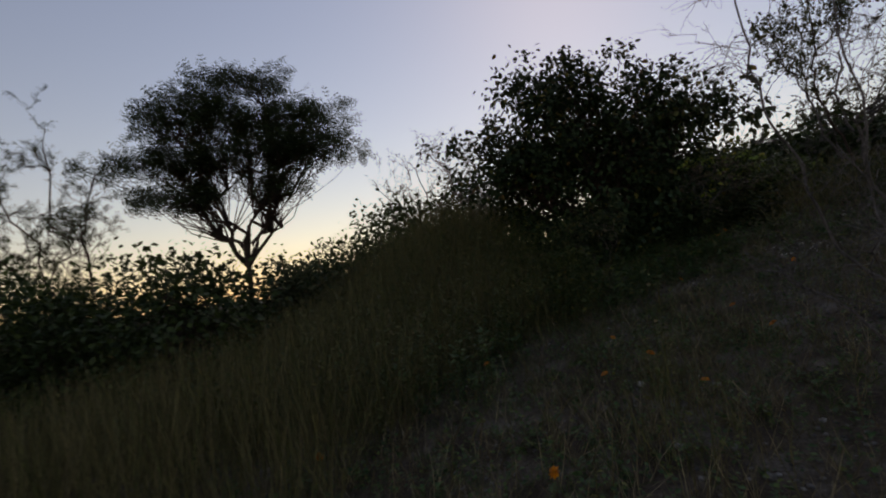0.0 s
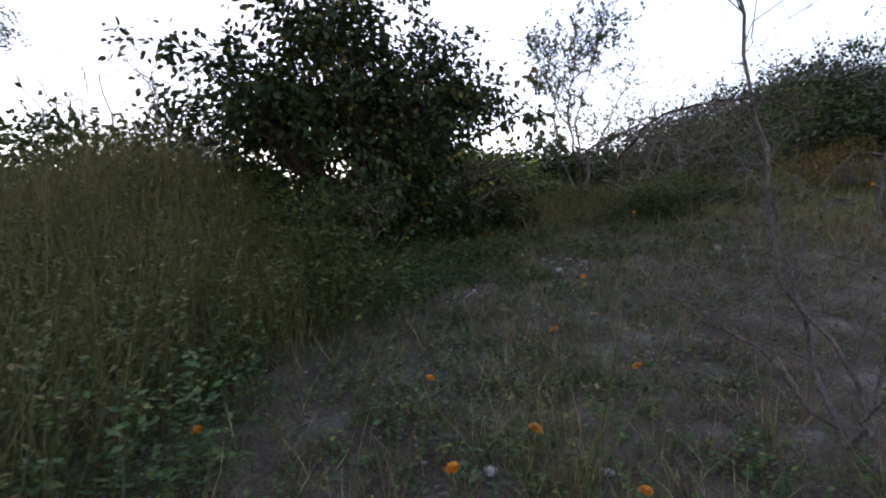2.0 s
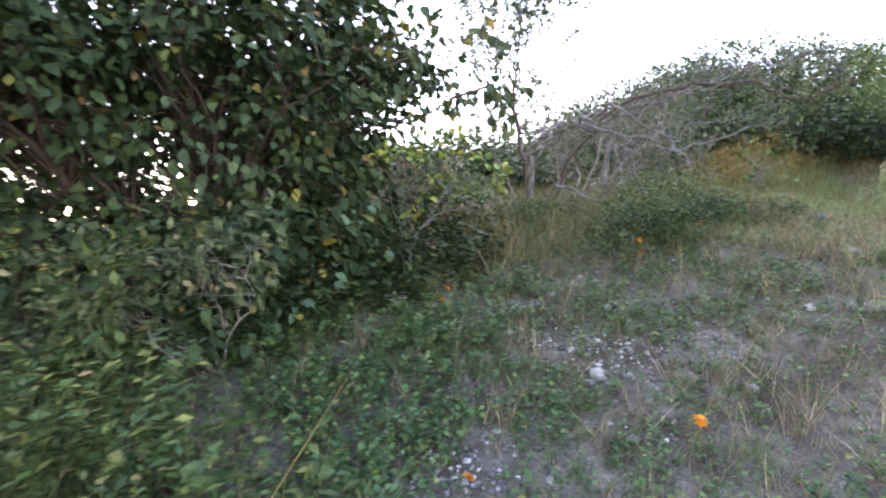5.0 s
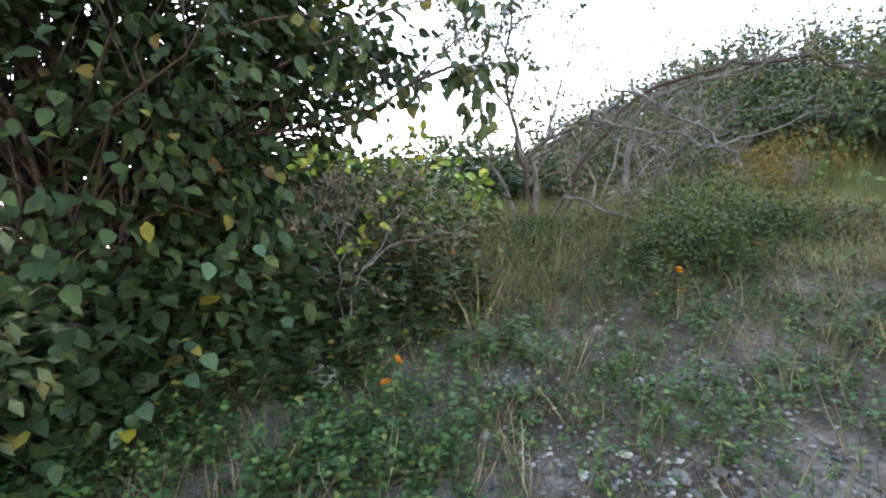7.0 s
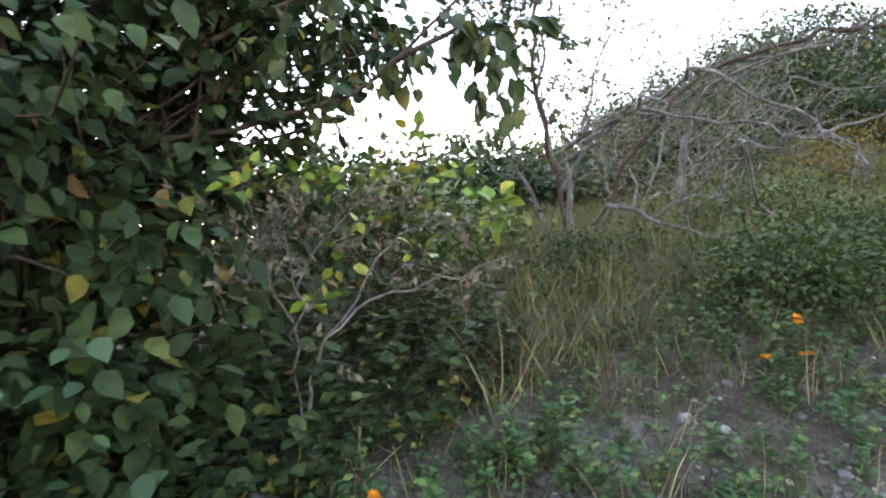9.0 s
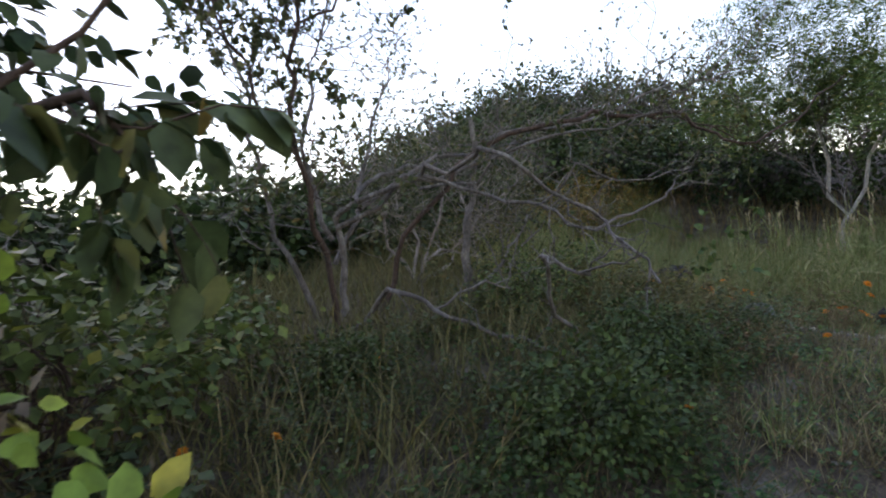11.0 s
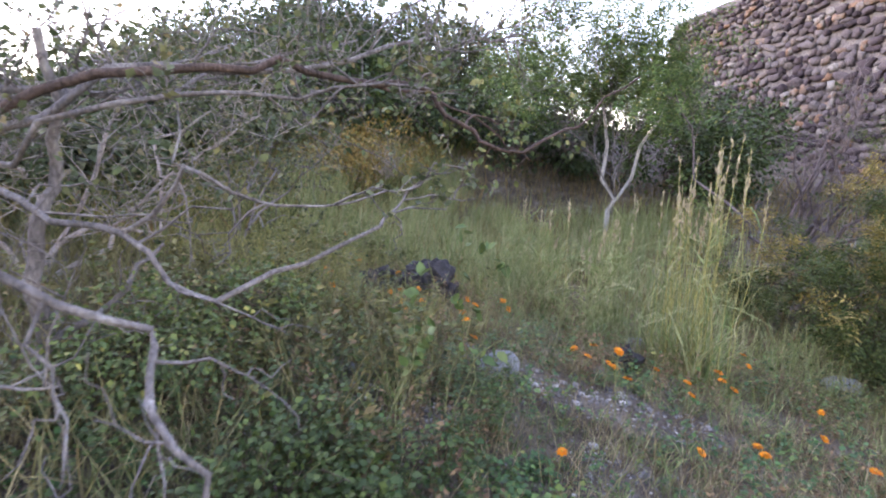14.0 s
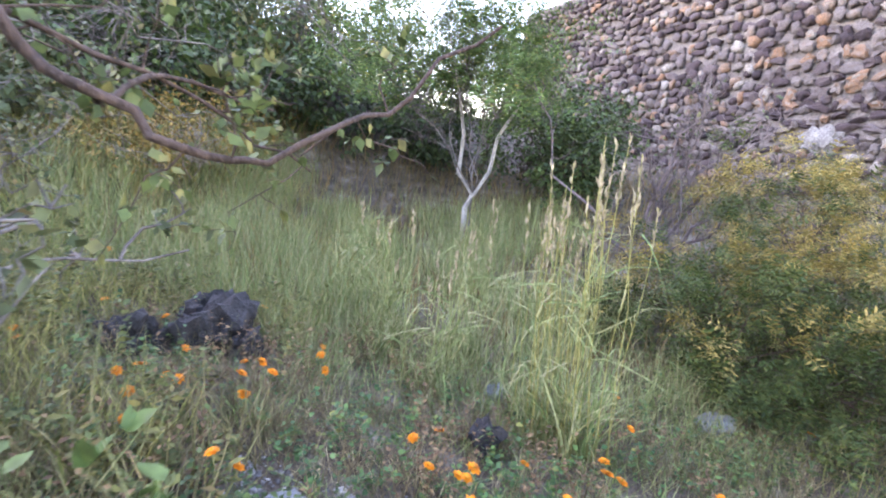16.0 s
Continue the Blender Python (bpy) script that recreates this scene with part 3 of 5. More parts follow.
def knotty(name, label, category, base, limbs, seed, bark, mat=None, leaves=0, size=(0.03, 0.06), template=OVATE, kids=10, length=0.5, r_twig=0.006, lift=0.1, gap=0.4, spread=0.7, sub=3, low=-9.0):
    """A tree whose main limbs run through known bends: limbs are lists of points with a first and last radius."""
    rng = np.random.default_rng(seed)
    b = np.array(foot(*base))
    top = thing(name, b, label, category)
    lines, fine = [], Soup()
    for pts, r0, r1, *own in limbs:
        wood = Soup()
        dense = np.concatenate([bent(rng, p, q, 0.09, 0, 5)[:-1] for p, q in zip(pts[:-1], pts[1:])] + [np.array([pts[-1]], float)])
        tube(wood, dense, np.linspace(r0, r1, len(dense)), 7)
        part("limb", wood.mesh("limb", bark, b, True), top)
        got = twigs(fine, rng, dense, own[0] if own else kids, own[1] if len(own) > 1 else length, r_twig, spread, lift, 0.25, sub)
        lines += [g for g in got if keep_clear(g, gap).all()]
    part("twigwork", fine.mesh("twigwork", bark, b, True), top)
    if leaves:
        green = Soup()
        pos, way = points_on(rng, [g for g in lines if g[:, 2].mean() > low], leaves)
        laid(green, rng, template, pos, way + rng.normal(0, 0.8, pos.shape), rng.uniform(*size, len(pos)), 0.8)
        part("foliage", green.mesh("foliage", mat, b), top)
    return top


wispy("thin_tree", "thin open tree with sparse feathery leaves against the sky", (-12.5, 9.6), [(-12.3, 9.3, 5.9), (-11.4, 9.9, 5.2), (-13.4, 8.6, 5.0), (-12.6, 8.4, 4.6)],
      21, M_ACACIA, M_DARKBARK, 0.05, 26, 6500, (0.10, 0.2), length=1.2)
for n, (x, y, w, h) in enumerate([(-6.5, 7.5, 1.6, 1.3), (-5.0, 10.0, 1.8, 1.5), (-9.5, 9.5, 2.0, 1.6), (-3.2, 12.5, 1.8, 1.4), (-11.5, 7.0, 2.2, 1.6), (-7.5, 13.0, 2.0, 1.8), (-14.5, 10.5, 2.4, 2.2), (-5.5, 15.5, 2.2, 2.4), (-3.4, 10.2, 1.3, 1.7), (-1.9, 11.0, 1.2, 1.6), (-5.6, 11.6, 1.5, 2.3), (-10.2, 7.6, 1.8, 2.0), (-7.6, 9.0, 1.6, 1.9), (-5.1, 5.6, 1.2, 2.0), (-6.9, 6.4, 1.5, 2.4), (-4.6, 7.6, 0.9, 1.3), (-5.0, 9.0, 1.1, 1.4), (-8.6, 5.1, 1.5, 3.0), (-10.2, 6.6, 1.6, 3.0), (-7.2, 5.4, 1.1, 2.3), (-12.0, 8.6, 1.8, 3.0)]):
    z = float(land(x, y))
    leafy("dark_shrub", "dense scrub bush on the lower slope", "shrub", (x, y), [((x, y, z + h * 0.55), (w, w * 0.8, h * 0.6), 1)],
          M_GREY if 14 < n < 17 else M_SMALL, M_DARKBARK, 30 + n, clumps=95, leaves=36, clump=0.36, size=(0.07, 0.13), template=SMALL_LEAF, trunk_r=0.03, shell=0.4, group="scrub below the path")
for n, (x, y, h) in enumerate([(-1.2, 10.6, 1.5), (-2.6, 11.2, 1.3), (0.4, 11.5, 1.5), (-4.0, 13.5, 2.2), (2.6, 12.3, 1.2), (-3.0, 10.3, 2.6), (-1.6, 10.2, 2.5)]):
    z = float(land(x, y))
    rg = np.random.default_rng(60 + n)
    wispy("thorn_scrub", "tangled bare thorn scrub with few leaves", (x, y), [(x + a, y + b, z + h * c) for a, b, c in zip(rg.normal(0, 0.7, 6), rg.normal(0, 0.5, 6), rg.uniform(0.7, 1.1, 6))],
          70 + n, M_GREY, M_TWIG, 0.025, 9, 700, (0.05, 0.1), length=0.7, category="shrub")

leafy("leafy_shrub", "leafy green shrub between the trees", "shrub", (3.3, 10.1), [((3.2, 10.1, 2.5), (1.0, 0.7, 0.75), 1), ((2.4, 10.2, 2.7), (0.8, 0.6, 0.7), 0.6), ((4.2, 10.6, 2.6), (0.7, 0.6, 0.6), 0.4)], M_WEEDBUSH, M_DARKBARK, 48,
      clumps=110, leaves=40, clump=0.22, size=(0.05, 0.1), template=SMALL_LEAF, trunk_r=0.02, shell=0.3, ragged=0.5)

# ---- the grey sprawling tree ----
G = [5.34, 10.5]
knotty("grey_thorn_tree", "sprawling grey-barked thorn tree with bare crooked limbs and small leaves", "tree", G, [
    ([(5.34, 10.5, 2.35), (5.42, 10.42, 2.9), (5.33, 10.38, 3.39), (5.45, 10.0, 3.55), (5.6, 9.63, 3.66), (5.9, 9.38, 3.52), (6.05, 8.85, 3.35), (6.1, 8.45, 3.12)], 0.034, 0.009, 12, 0.6),
    ([(5.44, 10.45, 2.4), (5.35, 9.85, 2.78), (5.42, 9.45, 2.62), (5.55, 9.0, 2.42), (5.75, 8.5, 2.3)], 0.024, 0.012, 5, 0.5),
    ([(5.42, 9.45, 2.62), (5.73, 9.19, 2.80), (5.95, 9.1, 2.72)], 0.011, 0.006, 3),
    ([(5.33, 10.38, 3.3), (6.3, 9.6, 3.8), (7.3, 8.9, 4.2), (8.35, 8.35, 4.55), (9.2, 7.95, 4.85)], 0.024, 0.009, 42),
    ([(5.45, 10.2, 3.45), (6.5, 9.9, 3.95), (7.6, 9.85, 4.25), (8.8, 9.3, 4.75)], 0.024, 0.009, 36),
    ([(5.45, 10.2, 3.45), (6.2, 10.5, 3.85), (7.4, 10.65, 4.3), (8.8, 10.6, 4.75)], 0.022, 0.009, 34),
    ([(5.30, 10.4, 3.2), (5.2, 10.6, 4.0), (5.5, 10.7, 4.9), (5.9, 10.9, 5.9)], 0.026, 0.008, 30),
    ([(5.25, 10.55, 2.4), (5.0, 10.6, 3.1), (4.85, 10.7, 3.9), (4.75, 10.9, 4.9), (4.4, 11.0, 5.9)], 0.028, 0.008, 30),
    ([(5.9, 9.9, 3.6), (6.15, 8.98, 3.85), (6.7, 8.5, 3.95), (7.13, 7.95, 4.06)], 0.015, 0.006, 9, 0.5),
    ([(6.05, 8.85, 3.35), (6.05, 8.54, 3.62), (6.32, 8.34, 3.48), (6.9, 8.0, 3.55)], 0.011, 0.004, 6, 0.4),
    ([(5.6, 9.63, 3.66), (5.1, 8.75, 3.66), (5.25, 8.51, 3.49), (5.6, 8.22, 3.19), (5.45, 8.06, 3.05), (5.4, 7.84, 2.8)], 0.016, 0.008, 5, 0.4),
    ([(5.75, 8.5, 2.3), (5.2, 8.4, 2.75), (4.75, 8.2, 3.0), (4.8, 7.98, 2.9)], 0.015, 0.008, 4, 0.4),
    ([(6.1, 8.45, 3.12), (6.9, 8.15, 3.36), (7.19, 8.15, 3.48), (7.5, 8.1, 3.60)], 0.012, 0.005, 3, 0.35),
    ([(7.19, 8.15, 3.48), (7.5, 8.05, 3.5), (7.82, 7.9, 3.48)], 0.006, 0.003, 2, 0.3),
    ([(5.35, 10.45, 3.0), (5.9, 10.6, 3.9), (6.4, 10.8, 4.7), (7.0, 10.9, 5.6)], 0.024, 0.008, 30),
], 41, M_GREYBARK, M_GREY, 6000, (0.025, 0.055), SMALL_LEAF, kids=30, length=0.95, r_twig=0.0065, lift=0.25, low=3.45)
knotty("red_stemmed_tree", "slim tree with dark reddish stem and fine bare twigs", "tree", (5.15, 10.25), [
    ([(5.15, 10.25, 2.3), (4.95, 10.05, 3.1), (4.6, 9.85, 3.75), (4.5, 9.75, 4.3), (4.62, 9.72, 4.9), (4.5, 9.7, 5.7)], 0.026, 0.010, 34),
    ([(4.6, 9.85, 3.75), (4.2, 9.9, 4.4), (4.0, 10.0, 5.2)], 0.014, 0.006, 28),
    ([(4.62, 9.72, 4.6), (5.0, 9.6, 5.1), (5.2, 9.5, 5.7)], 0.012, 0.005, 26)], 45, M_DARKBARK, M_GREY, 4200, (0.035, 0.07), SMALL_LEAF, length=0.75, r_twig=0.005, lift=0.25)
wispy("leaning_shrub", "leaning grey twiggy shrub with small grey-green leaves", (7.2, 11.2), [(8.6, 11.4, 4.4), (7.4, 11.6, 4.3), (9.4, 10.8, 4.5), (6.6, 11.4, 4.0), (8.9, 10.4, 4.1)],
      43, M_GREY, M_TWIG, 0.025, 22, 2800, (0.035, 0.07), SMALL_LEAF, length=0.9, category="shrub")
wispy("leaning_shrub", "low leaning grey shrub on the slope", (9.6, 11.3), [(10.8, 10.6, 4.0), (10.2, 11.2, 4.3), (11.2, 11.4, 4.3), (9.6, 11.7, 4.1)], 144, M_GREY, M_GREYBARK, 0.02, 15, 1700, (0.035, 0.07), SMALL_LEAF, length=0.8, category="shrub")
knotty("bare_dead_tree", "dead standing trunk with pale blue-grey bark", "tree", (6.35, 9.8), [
    ([(6.35, 9.8, 2.15), (6.36, 9.78, 2.6), (6.33, 9.76, 3.1), (6.42, 9.7, 3.6), (6.3, 9.6, 4.2)], 0.055, 0.02),
    ([(6.35, 9.77, 2.65), (6.6, 9.6, 2.85), (6.85, 9.5, 3.15)], 0.025, 0.01)], 44, M_GREYBARK, kids=3, length=0.4)

# ---- the dry shrub with yellow-green tufts ----
DS = (2.15, 8.5)
rng_d = np.random.default_rng(50)
dry = knotty("dry_shrub", "half-dead shrub with shrivelled grey leaves and yellow-green leaf tufts", "shrub", DS, [
    ([(2.15, 8.5, 1.7), (2.19, 8.55, 2.1), (2.18, 8.6, 2.45), (2.16, 8.62, 2.65), (2.25, 8.6, 2.82)], 0.006, 0.003, 10),
    ([(2.17, 8.48, 1.75), (2.2, 8.45, 1.98), (2.26, 8.38, 2.15), (2.52, 8.3, 2.31), (2.77, 8.18, 2.34), (2.94, 8.08, 2.42)], 0.008, 0.004, 5),
    ([(2.18, 8.6, 2.3), (2.4, 8.64, 2.6), (2.62, 8.55, 2.8)], 0.006, 0.003, 10),
    ([(2.17, 8.55, 2.2), (2.05, 8.58, 2.55), (2.0, 8.55, 2.8)], 0.005, 0.003, 9),
    ([(2.26, 8.38, 2.15), (2.5, 8.4, 2.45), (2.75, 8.26, 2.62), (2.89, 8.06, 2.58)], 0.006, 0.003, 6),
], 51, M_GREYBARK, M_DEADLEAF, 900, (0.025, 0.055), SLIM, kids=9, length=0.3, r_twig=0.0025, gap=0.35, spread=0.6)
for c, many in [((2.25, 8.58, 2.83), 16), ((2.08, 8.6, 2.85), 16), ((2.41, 8.64, 2.81), 12), ((2.59, 8.46, 2.86), 15), ((2.78, 8.55, 3.0), 12), ((2.72, 8.3, 2.82), 15), ((2.8, 8.2, 2.77), 10), ((2.89, 8.04, 2.62), 20),
                ((2.25, 8.5, 2.29), 9), ((2.0, 8.53, 2.79), 12), ((2.7, 8.34, 2.47), 7), ((2.5, 8.5, 2.6), 6), ((2.35, 8.45, 2.45), 6)]:
    c, tuft = np.array(c), Soup()
    pos = c + rng_d.normal(0, 0.035, (many, 3))
    laid(tuft, rng_d, OVATE, pos, outward(rng_d, pos, c - (0, 0, 0.02), 0.3, 0.5), rng_d.uniform(0.045, 0.09, many), 0.5)
    part("leaf_tuft", tuft.mesh("leaf_tuft", M_YELLOWLEAF, np.array(foot(*DS))), dry, "yellow-green fresh leaf tuft")

leafy("small_sapling", "small pale sapling with yellowing leaves", "shrub", (0.55, 7.75), [((0.45, 7.6, 1.95), (0.5, 0.4, 0.35), 1), ((0.0, 7.5, 1.75), (0.22, 0.2, 0.35), 0.35)],
      M_GREY, M_TWIG, 52, clumps=34, leaves=26, clump=0.15, size=(0.045, 0.09), template=SLIM, trunk_r=0.006, stems=2, shell=0.2)
leafy("yellowing_plant", "leafy plant with yellow-green leaves", "plant", (0.0, 7.35), [((0.0, 7.35, 1.75), (0.16, 0.14, 0.4), 1)], M_LUSH, M_STEM, 53, clumps=9, leaves=14, clump=0.1, size=(0.06, 0.1), template=SLIM, trunk_r=0.007, stems=2)

# ---- the low round bush ----
leafy("round_bush", "low dense dark green bush", "shrub", (5.0, 8.0), [((4.95, 8.1, 2.05), (0.52, 0.42, 0.45), 1), ((5.5, 8.3, 2.1), (0.5, 0.42, 0.36), 0.5)], M_SMALL, M_DARKBARK, 54, clumps=110, leaves=80,
      clump=0.18, size=(0.022, 0.05), template=SMALL_LEAF, trunk_r=0.015, shell=0.25, ragged=0.5)

for n, (x, y, w, h) in enumerate([(4.75, 9.7, 0.32, 0.3), (6.1, 8.2, 0.45, 0.36), (6.6, 9.4, 0.55, 0.45), (7.3, 9.4, 0.6, 0.5)]):
    z = float(land(x, y))
    leafy("low_leafy_bush", "low dark leafy bush under the thorn tree", "shrub", (x, y), [((x, y, z + h * 0.5), (w, w * 0.85, h * 0.6), 1)], (M_SMALL, M_SMALL, M_WEEDBUSH, M_WEEDBUSH)[n], M_DARKBARK,
          150 + n, clumps=50, leaves=50, clump=0.15, size=(0.022, 0.048), template=SMALL_LEAF, trunk_r=0.012, shell=0.2, ragged=0.5, group="bushes under the thorn tree")

# ---- the thorny bare shrub beside the path ----
knotty("bare_thorn_shrub", "bare thorny shrub of thin pale grey twigs", "shrub", (1.95, 3.25), [
    ([(1.95, 3.25, 0.55), (1.75, 3.30, 1.2), (1.50, 3.30, 1.75), (1.35, 3.27, 2.2), (1.30, 3.25, 2.7), (1.20, 3.15, 3.3)], 0.012, 0.005),
    ([(1.95, 3.25, 0.55), (2.00, 3.05, 1.2), (1.70, 3.00, 1.7), (1.60, 2.85, 2.4), (1.50, 2.75, 3.0)], 0.012, 0.004),
    ([(1.90, 3.25, 0.7), (1.50, 3.45, 1.1), (1.15, 3.55, 1.35)], 0.012, 0.004),
    ([(1.90, 3.25, 0.7), (2.10, 3.65, 1.4), (2.00, 3.95, 2.1)], 0.015, 0.004),
    ([(1.95, 3.25, 0.6), (1.70, 2.85, 1.1), (1.40, 2.55, 1.5)], 0.012, 0.004)], 55, M_GREYBARK, kids=30, length=0.5, r_twig=0.003, lift=0.05, spread=0.9, sub=4)

# ---- beyond: the white-stemmed tree, scrub and hill trees ----
white = leafy("feathery_tree", "slender pale-stemmed tree with light feathery green foliage", "tree", (17.2, 7.0),
      [((17.3, 8.7, 6.0), (1.5, 1.4, 1.2), 1), ((16.7, 6.3, 5.8), (1.3, 1.2, 1.4), 1), ((16.9, 7.4, 7.8), (2.1, 2.1, 1.3), 1.0), ((17.0, 7.2, 6.2), (0.9, 1.2, 1.0), 0.6), ((17.2, 8.4, 5.2), (0.8, 0.9, 0.5), 0.15), ((16.9, 6.3, 5.0), (0.7, 1.0, 0.5), 0.14)],
      M_FEATHER, M_GREYBARK, 61, clumps=250, leaves=26, clump=0.46, size=(0.24, 0.4), template=FEATHER_S, trunk_r=0.016, stems=1, shell=0.2, droop=0.3, fork=(17.1, 6.85, 3.2))
wood = Soup()
rg = np.random.default_rng(62)
wb = np.array(foot(17.2, 7.0))
tube(wood, [wb, (17.15, 7.0, 2.9), (17.1, 6.85, 3.2)], [0.065, 0.06, 0.052], 8)
tube(wood, [(17.1, 6.85, 3.15), (17.1, 7.2, 3.6), (17.1, 7.15, 4.4), (17.1, 7.3, 5.2), (17.2, 7.6, 6.4)], [0.046, 0.045, 0.04, 0.03, 0.016], 8)
tube(wood, [(17.1, 6.85, 3.15), (17.0, 6.55, 3.7), (16.9, 6.45, 4.4), (16.85, 6.1, 5.0), (16.8, 5.8, 6.0)], [0.042, 0.04, 0.036, 0.028, 0.016], 8)
part("forked_stem", wood.mesh("forked_stem", M_PALEBARK, wb, True), white, "pale forked stem")

HILL = [(12.8, 15.4, 2.2, 1.6), (16.5, 14.6, 2.4, 2.2), (19.0, 16.0, 2.4, 2.0), (15.5, 17.0, 2.4, 1.6), (19.5, 13.0, 2.4, 2.4), (22.0, 11.0, 2.4, 3.2), (25.0, 13.5, 3.0, 2.4), (19.0, 20.0, 2.6, 1.4), (23.0, 21.0, 2.8, 1.6), (22.5, 18.5, 2.6, 1.6), (27.0, 20.5, 3.0, 1.7), (21.0, 16.5, 2.8, 2.1), (29.0, 11.5, 3.0, 3.0), (26.0, 17.5, 3.2, 2.2), (11.0, 16.0, 2.2, 1.2), (16.0, 19.0, 3.0, 1.2),
        (31.0, 16.0, 3.5, 2.8), (22.5, 8.6, 1.8, 3.2), (9.0, 14.2, 1.6, 1.2), (6.6, 14.5, 1.5, 1.5), (4.4, 14.8, 1.6, 1.6), (8.0, 17.0, 2.2, 1.4), (5.6, 18.0, 2.4, 1.5), (12.2, 18.5, 2.6, 1.0), (2.4, 16.5, 2.2, 2.0)]
for n, (x, y, w, h) in enumerate(HILL):
    z = float(land(x, y))
    leafy("hill_tree", "bushy grey-green tree on the hillside", "tree", (x, y), [((x, y, z + h * 0.5), (w, w * 0.8, h * 0.6), 1), ((x + 0.4 * w, y - 0.3 * w, z + h * 0.35), (w * 0.8, w * 0.6, h * 0.4), 0.5)],
          (M_GREY, M_SMALL, M_ACACIA)[n % 3], M_GREYBARK, 80 + n, clumps=125, leaves=24, clump=0.42, size=(0.12, 0.22), template=SMALL_LEAF, trunk_r=0.05, shell=0.3, ragged=0.4, flat=-0.95, group="trees on the hillside")
for n, (x, y, w, h) in enumerate([(20.0, 5.4, 1.6, 3.0), (21.5, 3.6, 1.8, 2.8), (19.0, 4.4, 1.2, 2.0), (22.5, 6.6, 2.0, 4.2)]):
    z = float(land(x, y))
    leafy("dark_shrub", "dark shrub at the foot of the stone wall", "shrub", (x, y), [((x, y, z + h * 0.55), (w, w * 0.8, h * 0.55), 1)], M_SMALL, M_DARKBARK, 110 + n, clumps=80, leaves=40, clump=0.38, size=(0.08, 0.15), template=SMALL_LEAF, trunk_r=0.03, shell=0.4)
leafy("rusty_shrub", "rust-orange dry shrub on the slope", "shrub", (15.5, 12.2), [((15.3, 12.0, 4.0), (1.3, 1.0, 0.8), 1), ((14.0, 12.4, 3.7), (0.8, 0.8, 0.5), 0.4)], M_ORANGESHRUB, M_TWIG, 115, clumps=80, leaves=40, clump=0.3, size=(0.07, 0.12), template=LANCE, trunk_r=0.02)

# golden feathery bush and the bare purple shrub before the wall
leafy("golden_bush", "large feathery bush, dark olive below and golden at the tips", "shrub", (12.2, 3.0),
      [((12.4, 3.1, 2.6), (1.6, 1.4, 0.9), 1), ((11.4, 3.7, 2.1), (1.0, 1.0, 0.7), 0.6), ((13.6, 1.8, 3.1), (1.6, 1.4, 1.0), 0.6), ((11.2, 2.1, 2.4), (1.2, 1.2, 0.9), 0.6), ((12.9, 4.5, 2.2), (0.8, 0.8, 0.7), 0.35),
       ((13.4, 2.5, 3.6), (1.6, 1.5, 0.7), 0.5), ((10.7, 3.2, 1.9), (0.8, 0.9, 0.6), 0.4), ((10.3, 1.7, 2.1), (1.0, 1.0, 0.9), 0.4)],
      M_OLIVE, M_DARKBARK, 116, clumps=400, leaves=30, clump=0.19, size=(0.13, 0.26), template=FEATHER_S, trunk_r=0.025, droop=-0.05, shell=0.35, ragged=0.8, stems=2, tips=(M_GOLD, 0.8))
rg = np.random.default_rng(117)
wispy("bare_purple_shrub", "leafless shrub of purplish-grey twigs before the wall", (15.6, 3.6), [(15.2 + a, 3.4 + b, 2.3 + c) for a, b, c in zip(rg.normal(0, 0.6, 13), rg.normal(0, 1.1, 13), rg.uniform(1.9, 3.4, 13))],
      118, M_GREY, M_PURPLETWIG, 0.04, 9, 300, (0.05, 0.09), OVATE, length=0.7, category="shrub", spread=0.5, lift=0.5)

# overhanging branches that the path ducks beside
knotty("overhanging_branch_tree", "slender tree with a thin brown branch arching over the slope", "tree", (5.75, 10.35), [
    ([(5.75, 10.35, 2.3), (5.85, 10.1, 3.2), (6.15, 9.4, 3.9), (6.7, 8.75, 4.08), (7.11, 8.33, 4.09), (7.32, 8.1, 4.1), (7.4, 7.95, 3.94), (7.5, 7.75, 3.81), (7.65, 7.58, 3.78), (7.95, 7.3, 3.96), (8.12, 6.95, 4.3)], 0.026, 0.006, 10, 0.4),
    ([(7.43, 7.9, 3.9), (7.7, 7.9, 4.0), (8.0, 7.7, 3.95)], 0.010, 0.004, 5, 0.3),
    ([(7.11, 8.33, 4.09), (7.45, 8.15, 4.1), (7.8, 7.85, 3.95), (8.1, 7.6, 3.75)], 0.011, 0.004, 6, 0.35)],
    119, M_DARKBARK, M_SPRIGSMALL, 420, (0.03, 0.06), SMALL_LEAF, r_twig=0.0035, gap=0.6)

M_SPRIG = leaf_material("sprig_leaf", [(0.0, (0.06, 0.12, 0.04)), (0.6, (0.10, 0.18, 0.055)), (1.0, (0.17, 0.23, 0.08))], 0.5, 0.25)
for n, (x, y, tips_) in enumerate([(7.05, 7.75, [(6.95, 7.55, 3.55), (7.2, 7.6, 3.4), (6.9, 7.7, 3.3)]), (6.7, 7.95, [(6.62, 7.8, 3.5), (6.75, 7.72, 3.25), (6.5, 7.9, 3.2)])]):
    wispy("tall_leafy_weed", "tall leafy weed with soft green leaves beside the path", (x, y), tips_, 121 + n, M_SPRIG, M_STEM, 0.004, 4, 34, (0.045, 0.08), OVATE, length=0.16, category="plant", sub=0, gap=0.55)

# ---- the masonry wall ----
WA, WB = np.array((17.2, -5.2)), np.array((37.0, 5.2))
WTOP, WBASE = 12.5, 2.0


